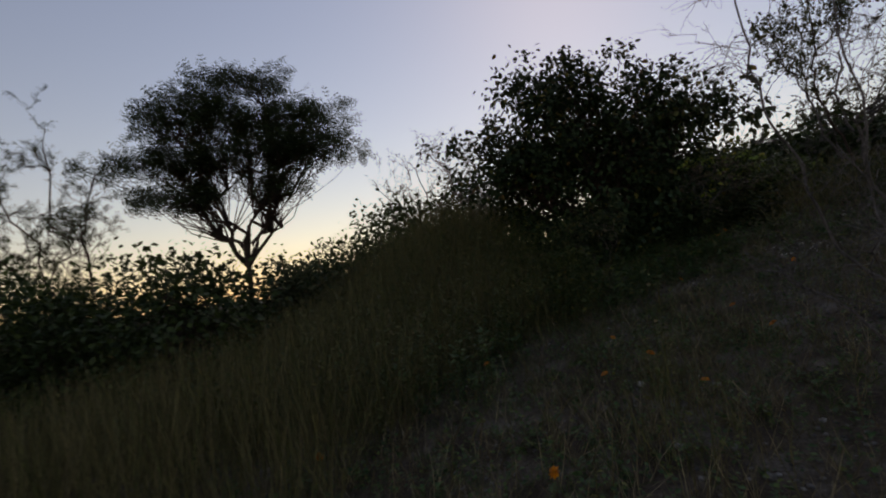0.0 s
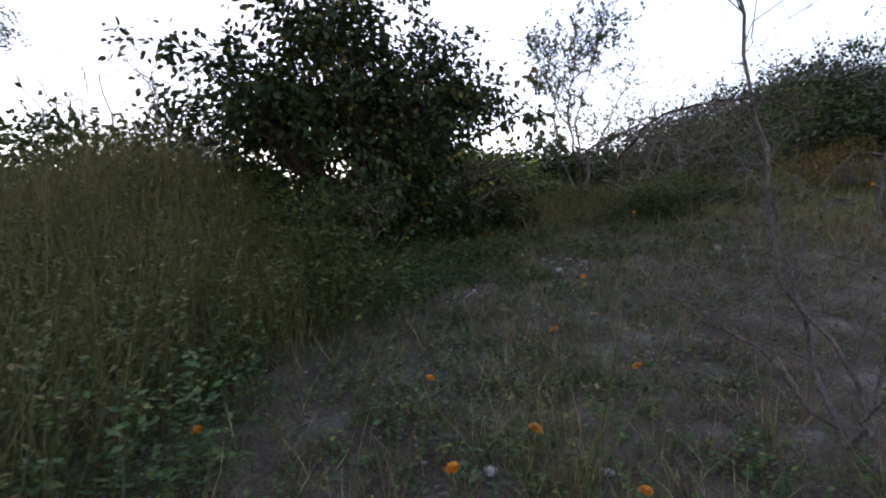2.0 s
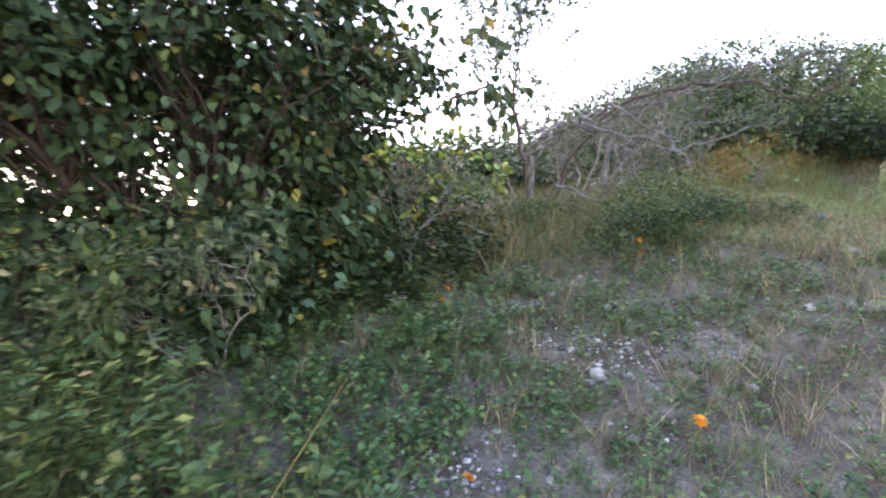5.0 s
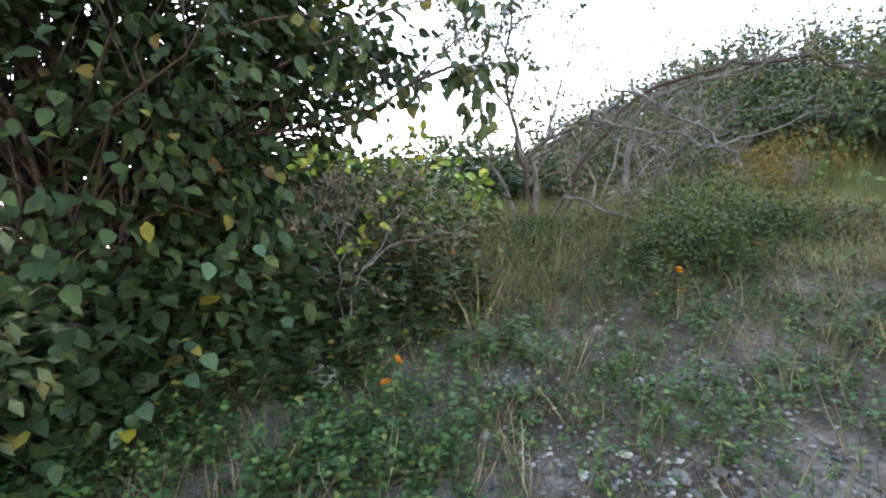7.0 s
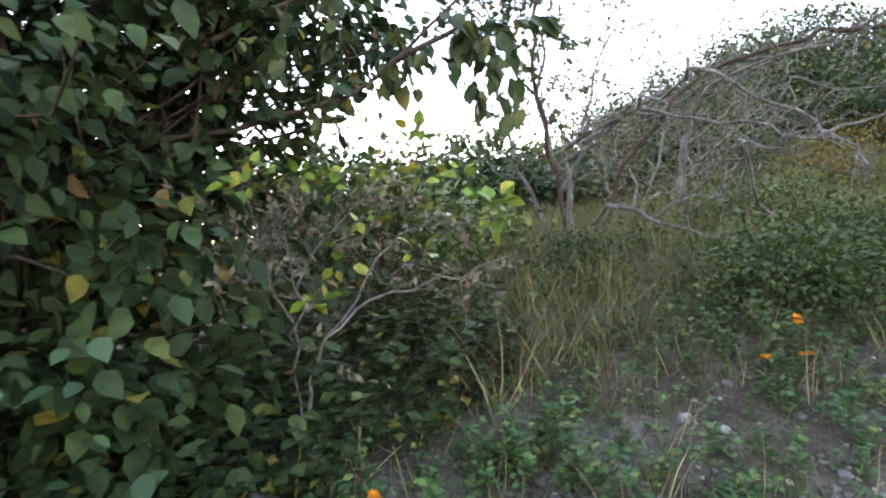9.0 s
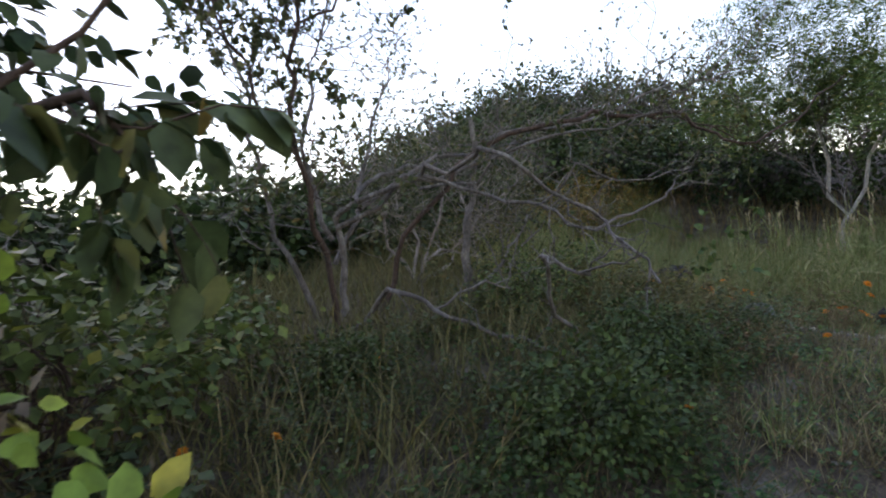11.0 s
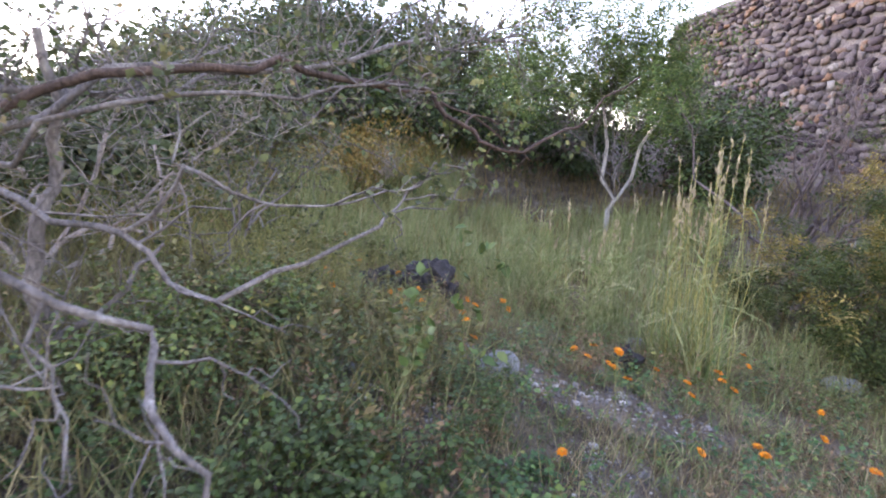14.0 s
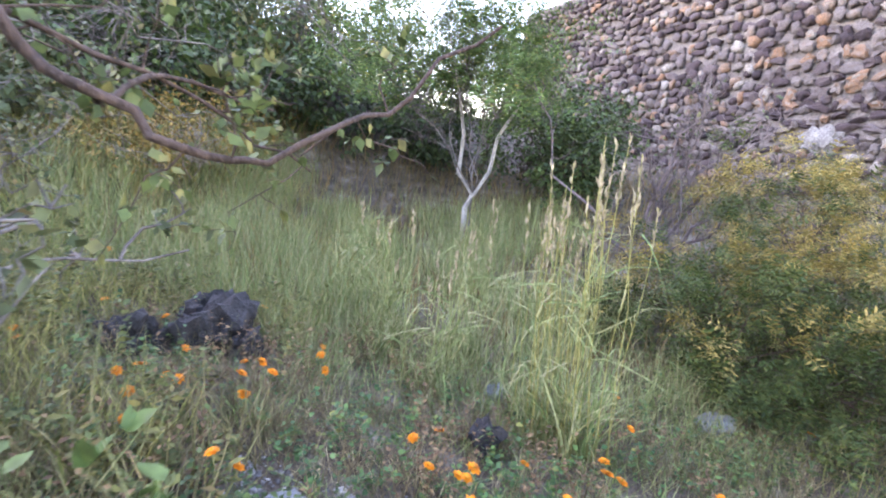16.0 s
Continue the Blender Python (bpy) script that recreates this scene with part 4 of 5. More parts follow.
def build_wall():
    d = (WB - WA) / np.linalg.norm(WB - WA)
    nrm = np.array((-d[1], d[0]))
    if nrm @ (np.array((6, 7)) - WA) < 0:
        nrm = -nrm
    length = np.linalg.norm(WB - WA)
    lean = 0.10
    bm = bmesh.new()
    rows = []
    for s in (0, length):
        p = WA + d * s
        rows.append([bm.verts.new((*(p - nrm * (0.06 + lean * (z - WBASE))), z)) for z in (WBASE, WTOP)] + [bm.verts.new((*(p - nrm * 3.0), z)) for z in (WTOP, WBASE)])
    a, b = rows
    for i in range(4):
        bm.faces.new((a[i], a[(i + 1) % 4], b[(i + 1) % 4], b[i]))
    bm.faces.new(a[::-1])
    bm.faces.new(b)
    bmesh.ops.recalc_face_normals(bm, faces=bm.faces)
    me = bpy.data.meshes.new("wall_stone")
    bm.to_mesh(me)
    bm.free()
    me.materials.append(M_MORTAR)
    wall = tagged(new("wall_masonry", me), "tall battered wall of rough purplish-brown and tan field stones", "wall", kind="structure")
    rng = np.random.default_rng(130)
    shapes = [stone_mesh("stone", rng, M_WALLSTONE, 2, 0.7, (1.0, 0.7, 0.9), 2.2) for _ in range(14)]
    z = WBASE + 0.3
    rest = []
    yaw = math.atan2(d[1], d[0])
    made = 0
    while z < WTOP - 0.3:
        h = rng.uniform(0.22, 0.42)
        s = rng.uniform(0, 0.4)
        while s < length - 0.4:
            w = rng.uniform(0.22, 0.56) * (1.5 if rng.random() < 0.12 else 1)
            p = WA + d * (s + w / 2) - nrm * lean * (z - WBASE)
            m = pose(p[0], p[1], z + rng.uniform(-0.12, 0.12), rng.uniform(-10, 10), rng.uniform(-24, 24), math.degrees(yaw) + rng.uniform(-8, 8)) @ Matrix.Diagonal((w * rng.uniform(0.8, 1.1), rng.uniform(0.22, 0.45), h * rng.uniform(0.7, 1.3), 1))
            mesh = shapes[rng.integers(len(shapes))]
            if s < 7.2 and 4.8 < z < 8.6:
                ob = new("stone", mesh)
                ob.parent = wall
                ob.matrix_basis = m
                made += 1
            else:
                rest.append((mesh, m))
            s += w * 0.97
        z += h * 0.93
    soup_v, soup_f, n = [], [], 0
    for mesh, m in rest:
        co = np.empty(len(mesh.vertices) * 3, np.float32)
        mesh.vertices.foreach_get("co", co)
        mm = np.array(m)
        soup_v.append(co.reshape(-1, 3) @ mm[:3, :3].T + mm[:3, 3])
        ix = np.empty(len(mesh.polygons) * 3, np.int32)
        mesh.polygons.foreach_get("vertices", ix)
        soup_f.append(ix.reshape(-1, 3) + n)
        n += len(mesh.vertices)
    bm = bmesh.new()
    bmesh.ops.create_icosphere(bm, subdivisions=4, radius=1.0)
    for v in bm.verts:
        k = 1 + 0.55 * noise.noise(v.co * 2.3) + 0.25 * noise.noise(v.co * 6.0)
        v.co = Vector((v.co.x * 0.55 * k, v.co.y * 0.27, v.co.z * 0.38 * k))
    me = bpy.data.meshes.new("lime_patch")
    bm.to_mesh(me)
    bm.free()
    me.materials.append(M_LIME)
    patch_ob = part("lime_patch", me, wall, "white crusted lime stain")
    p = WA + d * 4.95 - nrm * (lean * 3.2 + 0.02)
    patch_ob.matrix_basis = pose(p[0], p[1], 5.25, 0, 0, math.degrees(yaw))
    far = part("stonework", mesh_of("stonework", np.concatenate(soup_v), np.concatenate(soup_f), M_WALLFAR), wall)
    tagged(far, kind="stuff")


M_WALLFAR = rough_material("wall_stone_joined", WALL_TONES, 2.5, 22, 0.9, island=True)

# ---- grasses and weeds ----
BEDS = [(8.3, 7.65, 0.32), (8.3, 7.2, 0.34), (8.35, 6.8, 0.3), (7.4, 6.9, 0.25), (2.78, 6.71, 0.3), (3.7, 7.2, 0.22), (7.15, 7.95, 0.2), (7.2, 8.42, 0.18), (8.4, 6.3, 0.25), (8.53, 7.97, 0.18), (1.48, 6.58, 0.25), (1.2, 6.33, 0.22), (2.8, 6.75, 0.22), (2.67, 7.06, 0.2), (3.39, 6.52, 0.25), (0.68, 6.11, 0.18), (2.83, 7.75, 0.14)]


def off_bed(a, b):
    """Away from the open gravel beds."""
    ok = np.ones(len(a), bool)
    for bx, by, br in BEDS:
        ok &= (np.hypot((a - bx) * 0.8, b - by) > br) | (np.hypot(a - bx + 0.31, b - by) * 7.3 % 1 < 0.3)
    return ok


rng = np.random.default_rng(200)
B_SOFT, B_FINE, B_TALL, B_STEM = blade(0.012, 0.45), blade(0.008, 0.25), blade(0.006, 0.35), blade(0.0035, 0.12, 2)


def weeds(name, label, mat, x, y, height, leaves, size, template, seed):
    """Low leafy plants: each a short stem with leaves up it."""
    r = np.random.default_rng(seed)
    n = len(x)
    z = land(x, y)
    k = np.repeat(np.arange(n), leaves)
    hgt = np.repeat(height, leaves) * r.uniform(0.15, 1.0, n * leaves)
    lean = np.repeat(r.normal(0, 0.25, (n, 2)), leaves, 0)
    pos = np.stack([x[k] + lean[:, 0] * hgt, y[k] + lean[:, 1] * hgt, z[k] + hgt], -1) + r.normal(0, 0.012, (n * leaves, 3))
    ang = r.uniform(0, 2 * np.pi, n * leaves)
    way = np.stack([np.cos(ang), np.sin(ang), r.uniform(-0.1, 0.7, n * leaves)], -1)
    s = Soup()
    laid(s, r, template, pos, way, r.uniform(*size, n * leaves), 0.35)
    stems = np.stack([x, y, z - 0.01], -1)
    up = np.concatenate([lean[::leaves], np.ones((n, 1))], 1)
    laid(s, r, B_STEM, stems, up, height * 1.05, 2.0)
    return tagged(new(name, s.mesh(name, mat)), label, "weeds", kind="stuff")


def along_trail(count, spread, bare, seed):
    """Places round the footpath, thinning out sideways; bare stony patches left half open."""
    a = np.array(TRAIL + [(7.6, 7.0), (9.2, 6.9)], float)
    seg = np.linalg.norm(np.diff(a, axis=0), axis=1)
    k = rng.choice(len(seg), count, p=seg / seg.sum())
    p = a[k] + (a[k + 1] - a[k]) * rng.random((count, 1)) + rng.normal(0, spread, (count, 2))
    x, y = p[:, 0], p[:, 1]
    ok = ((patch(x, y, seed) > bare) | (rng.random(count) < 0.5)) & off_bed(x, y)
    return x[ok], y[ok]


def near_keep(bare, seed, far=3.2):
    """Thick near the footpath, thinner away from it; bare stony patches left open."""
    def keep(x, y):
        g = trail_gap(x, y)
        chance = np.where(g < far, 1.0, np.exp(-(g - far) / 3.0))
        return (rng.random(len(x)) < chance) & (patch(x, y, seed) > bare)
    return keep


S_SOFT, S_FINE = blade(0.016, 0.5, 2), blade(0.010, 0.3, 2)
def tufts(x, y, blades, spread):
    """Several blades from each root."""
    k = np.repeat(np.arange(len(x)), blades)
    return x[k] + rng.normal(0, spread, len(k)), y[k] + rng.normal(0, spread, len(k))


x, y = along_trail(3000, 1.6, -0.1, 1.0)
x, y = tufts(x, y, 20, 0.035)
grass("short_grass", "short green grass tufts over stony soil", M_GRASS, rng, x, y, rng.uniform(0.04, 0.15, len(x)), S_SOFT, 0.6)
x, y = along_trail(2500, 1.7, -0.25, 61.0)
x, y = tufts(x, y, 20, 0.03)
grass("dry_short_grass", "short straw-coloured dry grass tufts among stones", M_STRAW, rng, x, y, 0.05 + 0.3 * rng.random(len(x)) ** 2.6, S_FINE, 0.45)
x, y = along_trail(24000, 1.6, -0.3, 63.0)
grass("grass_litter", "flattened dead grass and litter on the soil", M_LITTER, rng, x, y, rng.uniform(0.06, 0.2, len(x)), S_FINE, 2.2)
x, y = scatter(rng, 25000, -6, 13, -1, 13, near_keep(-0.3, 7.0, 4.5))
grass("mixed_grass", "mixed dry and green grass on the slope", M_TALLWEED, rng, x, y, 0.06 + 0.34 * rng.random(len(x)) ** 2, B_FINE, 0.35)
bank = lambda a, b: (a + 0.5 * (b - 5) < 0.7 + rng.normal(0, 0.35, len(a))) & (trail_gap(a, b) > 0.8)
x, y = scatter(rng, 30000, -7, 0.8, 2.0, 12, bank)
grass("tall_dry_weeds", "tall tan weeds and seeding grass on the bank", M_TALLWEED, rng, x, y, rng.uniform(0.25, 1.0, len(x)) * np.clip(0.6 - 0.22 * (x - 0.3), 0.5, 1.15), B_STEM, 0.22)
x, y = scatter(rng, 5500, -5.0, -0.5, 5.4, 9.0, lambda a, b: (trail_gap(a, b) > 1.0) & (a < -0.3 - 0.25 * (b - 6)) & (patch(a, b, 81.0, 0.9) > -0.25))
grass("bank_seed_grass", "chest-high tan seeding grass on the bank", M_TALLWEED, rng, x, y, rng.uniform(0.45, 1.1, len(x)) * np.clip(0.55 - 0.3 * (x + 0.3), 0.5, 1), B_STEM, 0.22)
x, y = scatter(rng, 420, -4.5, 0.2, 4.6, 8.6, lambda a, b: (trail_gap(a, b) > 0.9) & (a + 0.35 * (b - 5) < 0.6) & (patch(a, b, 83.0, 0.7) > -0.2))
weeds("spired_weeds", "tall yellow-green weed spires set with small leaves", M_LUSH, x, y, rng.uniform(0.45, 0.95, len(x)), 44, (0.03, 0.06), SLIM, 213)
x, y = scatter(rng, 2600, 9.8, 13.5, 1.5, 5.4, None)
grass("bush_skirt_grass", "rough grass round the foot of the golden bush", M_TALLWEED, rng, x, y, rng.uniform(0.15, 0.45, len(x)), B_SOFT, 0.35)
x, y = scatter(rng, 420, 9.6, 13.0, 1.8, 5.2, None)
weeds("bush_skirt_weeds", "olive weeds round the foot of the golden bush", M_OLIVE, x, y, rng.uniform(0.12, 0.4, len(x)), 16, (0.03, 0.07), SLIM, 214)
x, y = scatter(rng, 34000, 9.6, 19, 4.5, 13, lambda a, b: (patch(a, b, 9.0, 1.6) > -0.15) & (np.hypot(a - 9.8, b - 9.0) > 0.8))
grass("tall_green_grass", "tall light green grass below the wall", M_PALEGRASS, rng, x, y, rng.uniform(0.2, 0.95, len(x)) * np.clip((x - 8) / 4, 0.4, 1), B_TALL, 0.2)


x, y = scatter(rng, 2900, 5.5, 12.5, 4.0, 10.5, lambda a, b: (patch(a, b, 41.0, 0.8) > -0.2) & off_bed(a, b))
x, y = tufts(x, y, 16, 0.05)
grass("tan_slope_grass", "short tan dry grass tufts among the flowers", M_STRAW, rng, x, y, rng.uniform(0.06, 0.30, len(x)), S_FINE, 0.45)
x, y = scatter(rng, 1000, 5.5, 12.5, 4.0, 10.5, lambda a, b: (patch(a, b, 43.0, 0.7) > 0.0) & off_bed(a, b))
x, y = tufts(x, y, 18, 0.045)
grass("green_slope_grass", "fresh green grass tufts among the flowers", M_PALEGRASS, rng, x, y, rng.uniform(0.08, 0.30, len(x)), S_SOFT, 0.5)
x, y = scatter(rng, 22000, 5.5, 12.5, 4.0, 10.5, off_bed)
grass("slope_litter", "flattened dead grass and litter on the slope", M_LITTER, rng, x, y, rng.uniform(0.06, 0.2, len(x)), S_FINE, 2.0)
x, y = scatter(rng, 1500, 6.0, 11.5, 5.0, 10.0, lambda a, b: (patch(a, b, 57.0, 0.8) > 0.05) & off_bed(a, b))
weeds("brown_weeds", "dry reddish-brown seeded weeds among the flowers", M_BROWNWEED, x, y, rng.uniform(0.15, 0.45, len(x)), 14, (0.02, 0.05), SLIM, 208)
x, y = scatter(rng, 240, 6.6, 11.5, 7.8, 10.8, lambda a, b: (b > 7.6 + 0.2 * (a - 6.6)) & off_bed(a, b) & (np.hypot(a - 10.1, b - 9.1) > 0.9))
weeds("bushy_weeds", "knee-high bushy green weeds on the slope", M_GOLDWEED, x, y, rng.uniform(0.25, 0.6, len(x)), 34, (0.04, 0.085), SLIM, 212)
x, y = scatter(rng, 6500, 12.0, 23, -1.5, 14, None)
grass("far_tan_grass", "tan and rusty grass on the far slope", M_RUSTGRASS, rng, x, y, rng.uniform(0.3, 0.85, len(x)), blade(0.016, 0.35, 2), 0.25)
x, y = scatter(rng, 1200, 5.5, 11.5, 4.2, 10.0, lambda a, b: (trail_gap(a, b) > 0.4) & (patch(a, b, 47.0, 0.8) > -0.1) & off_bed(a, b))
weeds("flower_bed_weeds", "small leafy green weeds among the flowers", M_WEED, x, y, rng.uniform(0.06, 0.3, len(x)), 10, (0.025, 0.06), SMALL_LEAF, 206)
x, y = scatter(rng, 30000, 8.2, 18.0, 8.4, 15.0, lambda a, b: (patch(a, b, 53.0, 1.4) > -0.3) & (np.hypot(a - 9.8, b - 9.0) > 0.8))
grass("yellow_slope_grass", "bright yellow-green grass on the open slope", M_YELLOWGRASS, rng, x, y, rng.uniform(0.15, 0.5, len(x)), blade(0.009, 0.35), 0.3)
x, y = scatter(rng, 14000, 7, 24, -3, 16, None)
grass("slope_grass", "mixed tan and green grass on the far slope", M_TALLWEED, rng, x, y, rng.uniform(0.2, 0.7, len(x)) * np.clip((x - 6) / 5, 0.3, 1), B_TALL, 0.25)
x, y = scatter(rng, 30000, 8, 27, 11.5, 26, None)
grass("hill_slope_grass", "rough olive grass and scrub on the hill", M_GOLDWEED, rng, x, y, rng.uniform(0.25, 0.8, len(x)), blade(0.03, 0.4, 2), 0.4)
x, y = scatter(rng, 7000, -7, 6, 9.5, 20, lambda a, b: b > 9.5 + 0.25 * a)
grass("far_bank_grass", "rough tan grass on the far bank", M_TALLWEED, rng, x, y, rng.uniform(0.3, 0.8, len(x)), blade(0.014, 0.35, 2), 0.3)
x, y = scatter(rng, 14000, 3.0, 9.0, 8.0, 15, lambda a, b: trail_gap(a, b) > 1.2)
grass("hill_grass", "dull mixed grass and weeds under the thorn tree", M_TALLWEED, rng, x, y, rng.uniform(0.15, 0.55, len(x)), B_SOFT, 0.3)


x, y = along_trail(1000, 1.5, 0.02, 65.0)
weeds("rosette_weeds", "dark green leafy rosettes on the stony ground", M_WEED, x, y, rng.uniform(0.03, 0.12, len(x)), 12, (0.02, 0.045), SMALL_LEAF, 207)
x, y = along_trail(8500, 1.5, -0.1, 12.0)
weeds("low_weeds", "low green broad-leaved weeds on the ground", M_WEED, x, y, rng.uniform(0.03, 0.15, len(x)), 9, (0.016, 0.042), SMALL_LEAF, 201)
x, y = scatter(rng, 3000, -4.5, 1.3, 3.4, 9.0, lambda a, b: (a + 0.35 * (b - 5) < 0.75 + rng.normal(0, 0.25, len(a))) & (trail_gap(a, b) > 0.45) & ((a < -0.6) | (b > 5.6)))
weeds("leafy_weeds", "knee-high leafy green weeds along the bank", M_WEED, x, y, rng.uniform(0.15, 0.6, len(x)), 14, (0.028, 0.065), SLIM, 202)
x, y = scatter(rng, 4600, -5.0, 0.6, 3.0, 11.0, bank)
weeds("tall_leafy_weeds", "tall olive weeds with small yellowing leaves", M_GOLDWEED, x, y, rng.uniform(0.3, 1.0, len(x)), 18, (0.02, 0.05), SLIM, 205)
x, y = scatter(rng, 1300, 1.2, 5.2, 6.4, 8.6, lambda a, b: patch(a, b, 91.0, 0.45) > -0.1)
weeds("trailside_weeds", "small green weeds on the trodden stony ground", M_WEED, x, y, rng.uniform(0.04, 0.16, len(x)), 10, (0.02, 0.045), SMALL_LEAF, 215)
x, y = scatter(rng, 9000, 1.2, 5.4, 6.2, 8.8, None)
grass("trailside_litter", "dead grass stems and brown litter on the trodden ground", M_LITTER, rng, x, y, rng.uniform(0.05, 0.16, len(x)), S_FINE, 2.0)
x, y = scatter(rng, 1500, 0.0, 3.2, 6.0, 8.2, lambda a, b: (trail_gap(a, b) > 0.35) & (patch(a, b, 59.0, 0.6) > -0.1) & (b > 5.6 + 0.55 * a))
weeds("verge_weeds", "fresh green weeds along the verge beneath the tree", M_WEED, x, y, rng.uniform(0.05, 0.28, len(x)), 18, (0.02, 0.048), SMALL_LEAF, 209)
x, y = scatter(rng, 420, -1.0, 0.9, 5.5, 7.7, lambda a, b: (trail_gap(a, b) > 0.55) & (a + 0.3 * (b - 5.5) < 0.75 + rng.normal(0, 0.15, len(a))) & (patch(a, b, 71.0, 0.5) > -0.1))
weeds("lush_weeds", "lush yellow-green leafy weeds on the verge", M_LUSH, x, y, rng.uniform(0.25, 0.62, len(x)), 20, (0.04, 0.085), SLIM, 210)
x, y = scatter(rng, 1700, 0.2, 3.4, 7.2, 9.8, lambda a, b: (b > 7.7 + 0.3 * (a - 0.4)) & (trail_gap(a, b) > 0.9))
weeds("shade_weeds", "dark green leafy undergrowth beneath the tree", M_BROADSHADED, x, y, rng.uniform(0.08, 0.5, len(x)), 13, (0.035, 0.09), SMALL_LEAF, 203)
x, y = scatter(rng, 1500, 3.8, 8.4, 7.5, 9.8, lambda a, b: (trail_gap(a, b) > 0.5) & (patch(a, b, 31.0, 0.7) > -0.15))
weeds("slope_weeds", "green leafy weeds on the slope beside the path", M_SMALL, x, y, rng.uniform(0.08, 0.42, len(x)), 16, (0.02, 0.045), SMALL_LEAF, 204)


# ---- gravel and stones ----
def build_gravel():
    r = np.random.default_rng(210)
    bm = bmesh.new()
    bmesh.ops.create_icosphere(bm, subdivisions=1, radius=0.5)
    tv = np.array([v.co[:] for v in bm.verts])
    tf = np.array([[v.index for v in f.verts] for f in bm.faces])
    bm.free()
    x, y = scatter(r, 34000, -2, 10, 0, 10, lambda a, b: ((trail_gap(a, b) < 1.9) & (patch(a, b, 1.0) < 0.0) & (r.random(len(a)) < 0.5)) | ~off_bed(a, b))
    k = r.integers(0, len(BEDS), 2600)
    bed = np.array(BEDS)[k]
    x, y = np.concatenate([x, bed[:, 0] + r.normal(0, 0.8, len(k)) * bed[:, 2]]), np.concatenate([y, bed[:, 1] + r.normal(0, 0.7, len(k)) * bed[:, 2]])
    n = len(x)
    size = r.uniform(0.008, 0.035, n) * np.where(r.random(n) < 0.06, 2.2, 1)
    v = tv[None] * (1 + r.normal(0, 0.13, (n, len(tv), 1))) * (size[:, None, None] * np.array((1, 1, 0.6)))
    v = v + np.stack([x, y, land(x, y) + size * 0.12], -1)[:, None]
    f = tf[None] + (np.arange(n) * len(tv))[:, None, None]
    tagged(new("gravel", mesh_of("gravel", v.reshape(-1, 3), f.reshape(-1, 3), M_GRAVEL)), "loose grey gravel and chips", "gravel", kind="stuff")


build_gravel()


def rock(name, label, x, y, size, mat, seed, squash=(1, 0.9, 0.7), sub=3, rough=0.3, group=""):
    r = np.random.default_rng(seed)
    ob = new(name, stone_mesh(name, r, mat, sub, rough, squash))
    ob.matrix_basis = pose(x, y, float(land(x, y)) + size * squash[2] * 0.3, r.uniform(-10, 10), r.uniform(-10, 10), r.uniform(0, 360)) @ Matrix.Diagonal((size, size, size, 1))
    return tagged(ob, label, "rock", group)


rock("pale_rock", "small whitish rock among weeds", 3.2, 7.78, 0.09, M_PALEROCK, 220)
rock("pale_rock", "larger whitish rock under the tree's edge", 1.96, 8.31, 0.19, M_PALEROCK, 221)
rock("pale_rock", "small whitish stone on bare soil", 2.46, 7.44, 0.06, M_PALEROCK, 222)
rock("pale_rock", "small whitish stone on bare soil", 3.35, 7.3, 0.06, M_PALEROCK, 223)
rock("pale_rock", "whitish rock by the gravel patch", 2.54, 6.70, 0.10, M_PALEROCK, 224)
rock("pale_rock", "whitish rock on the open slope", 4.43, 6.32, 0.09, M_PALEROCK, 225)
rock("brown_rock", "pinkish-brown rock in the grass", 5.97, 6.55, 0.14, M_TWIG, 226)
rock("grey_rock", "small blue-grey stone in the weeds", 10.57, 6.6, 0.22, M_GREYROCK, 228)
rock("dark_rock", "dark stone half hidden in grass", 9.5, 6.75, 0.3, M_DARKROCK, 229, (0.9, 0.7, 0.9), 3, 0.7)
for n, (x, y, d) in enumerate([(7.44, 8.58, 0.13), (7.52, 8.44, 0.10), (7.36, 8.48, 0.09), (7.53, 8.32, 0.08)]):
    rock("grey_stone", "pale grey stone lying in the weeds", x, y, d, M_GREYROCK, 250 + n, (1, 0.85, 0.7), 2, 0.4, "pale stones in the weeds")
rock("grey_rock", "low grey stone beside the golden bush", 10.75, 4.49, 0.4, M_GREYROCK, 219, (1, 0.8, 0.5))
rock("grey_rock", "smooth blue-grey boulder in gravel", 8.19, 7.73, 0.34, M_GREYROCK, 227, (1, 0.8, 0.75))
for n, (x, y, s) in enumerate([(10.35, 9.0, 0.62), (10.05, 9.2, 0.42), (9.75, 9.5, 0.40), (10.55, 9.3, 0.46), (10.2, 8.75, 0.36), (9.9, 9.35, 0.34)]):
    rock("dark_rock", "dark jagged volcanic rock in the grass", x, y, s, M_DARKROCK, 230 + n, (0.9, 0.7, 0.9), 3, 0.9, "dark rocks in the grass")


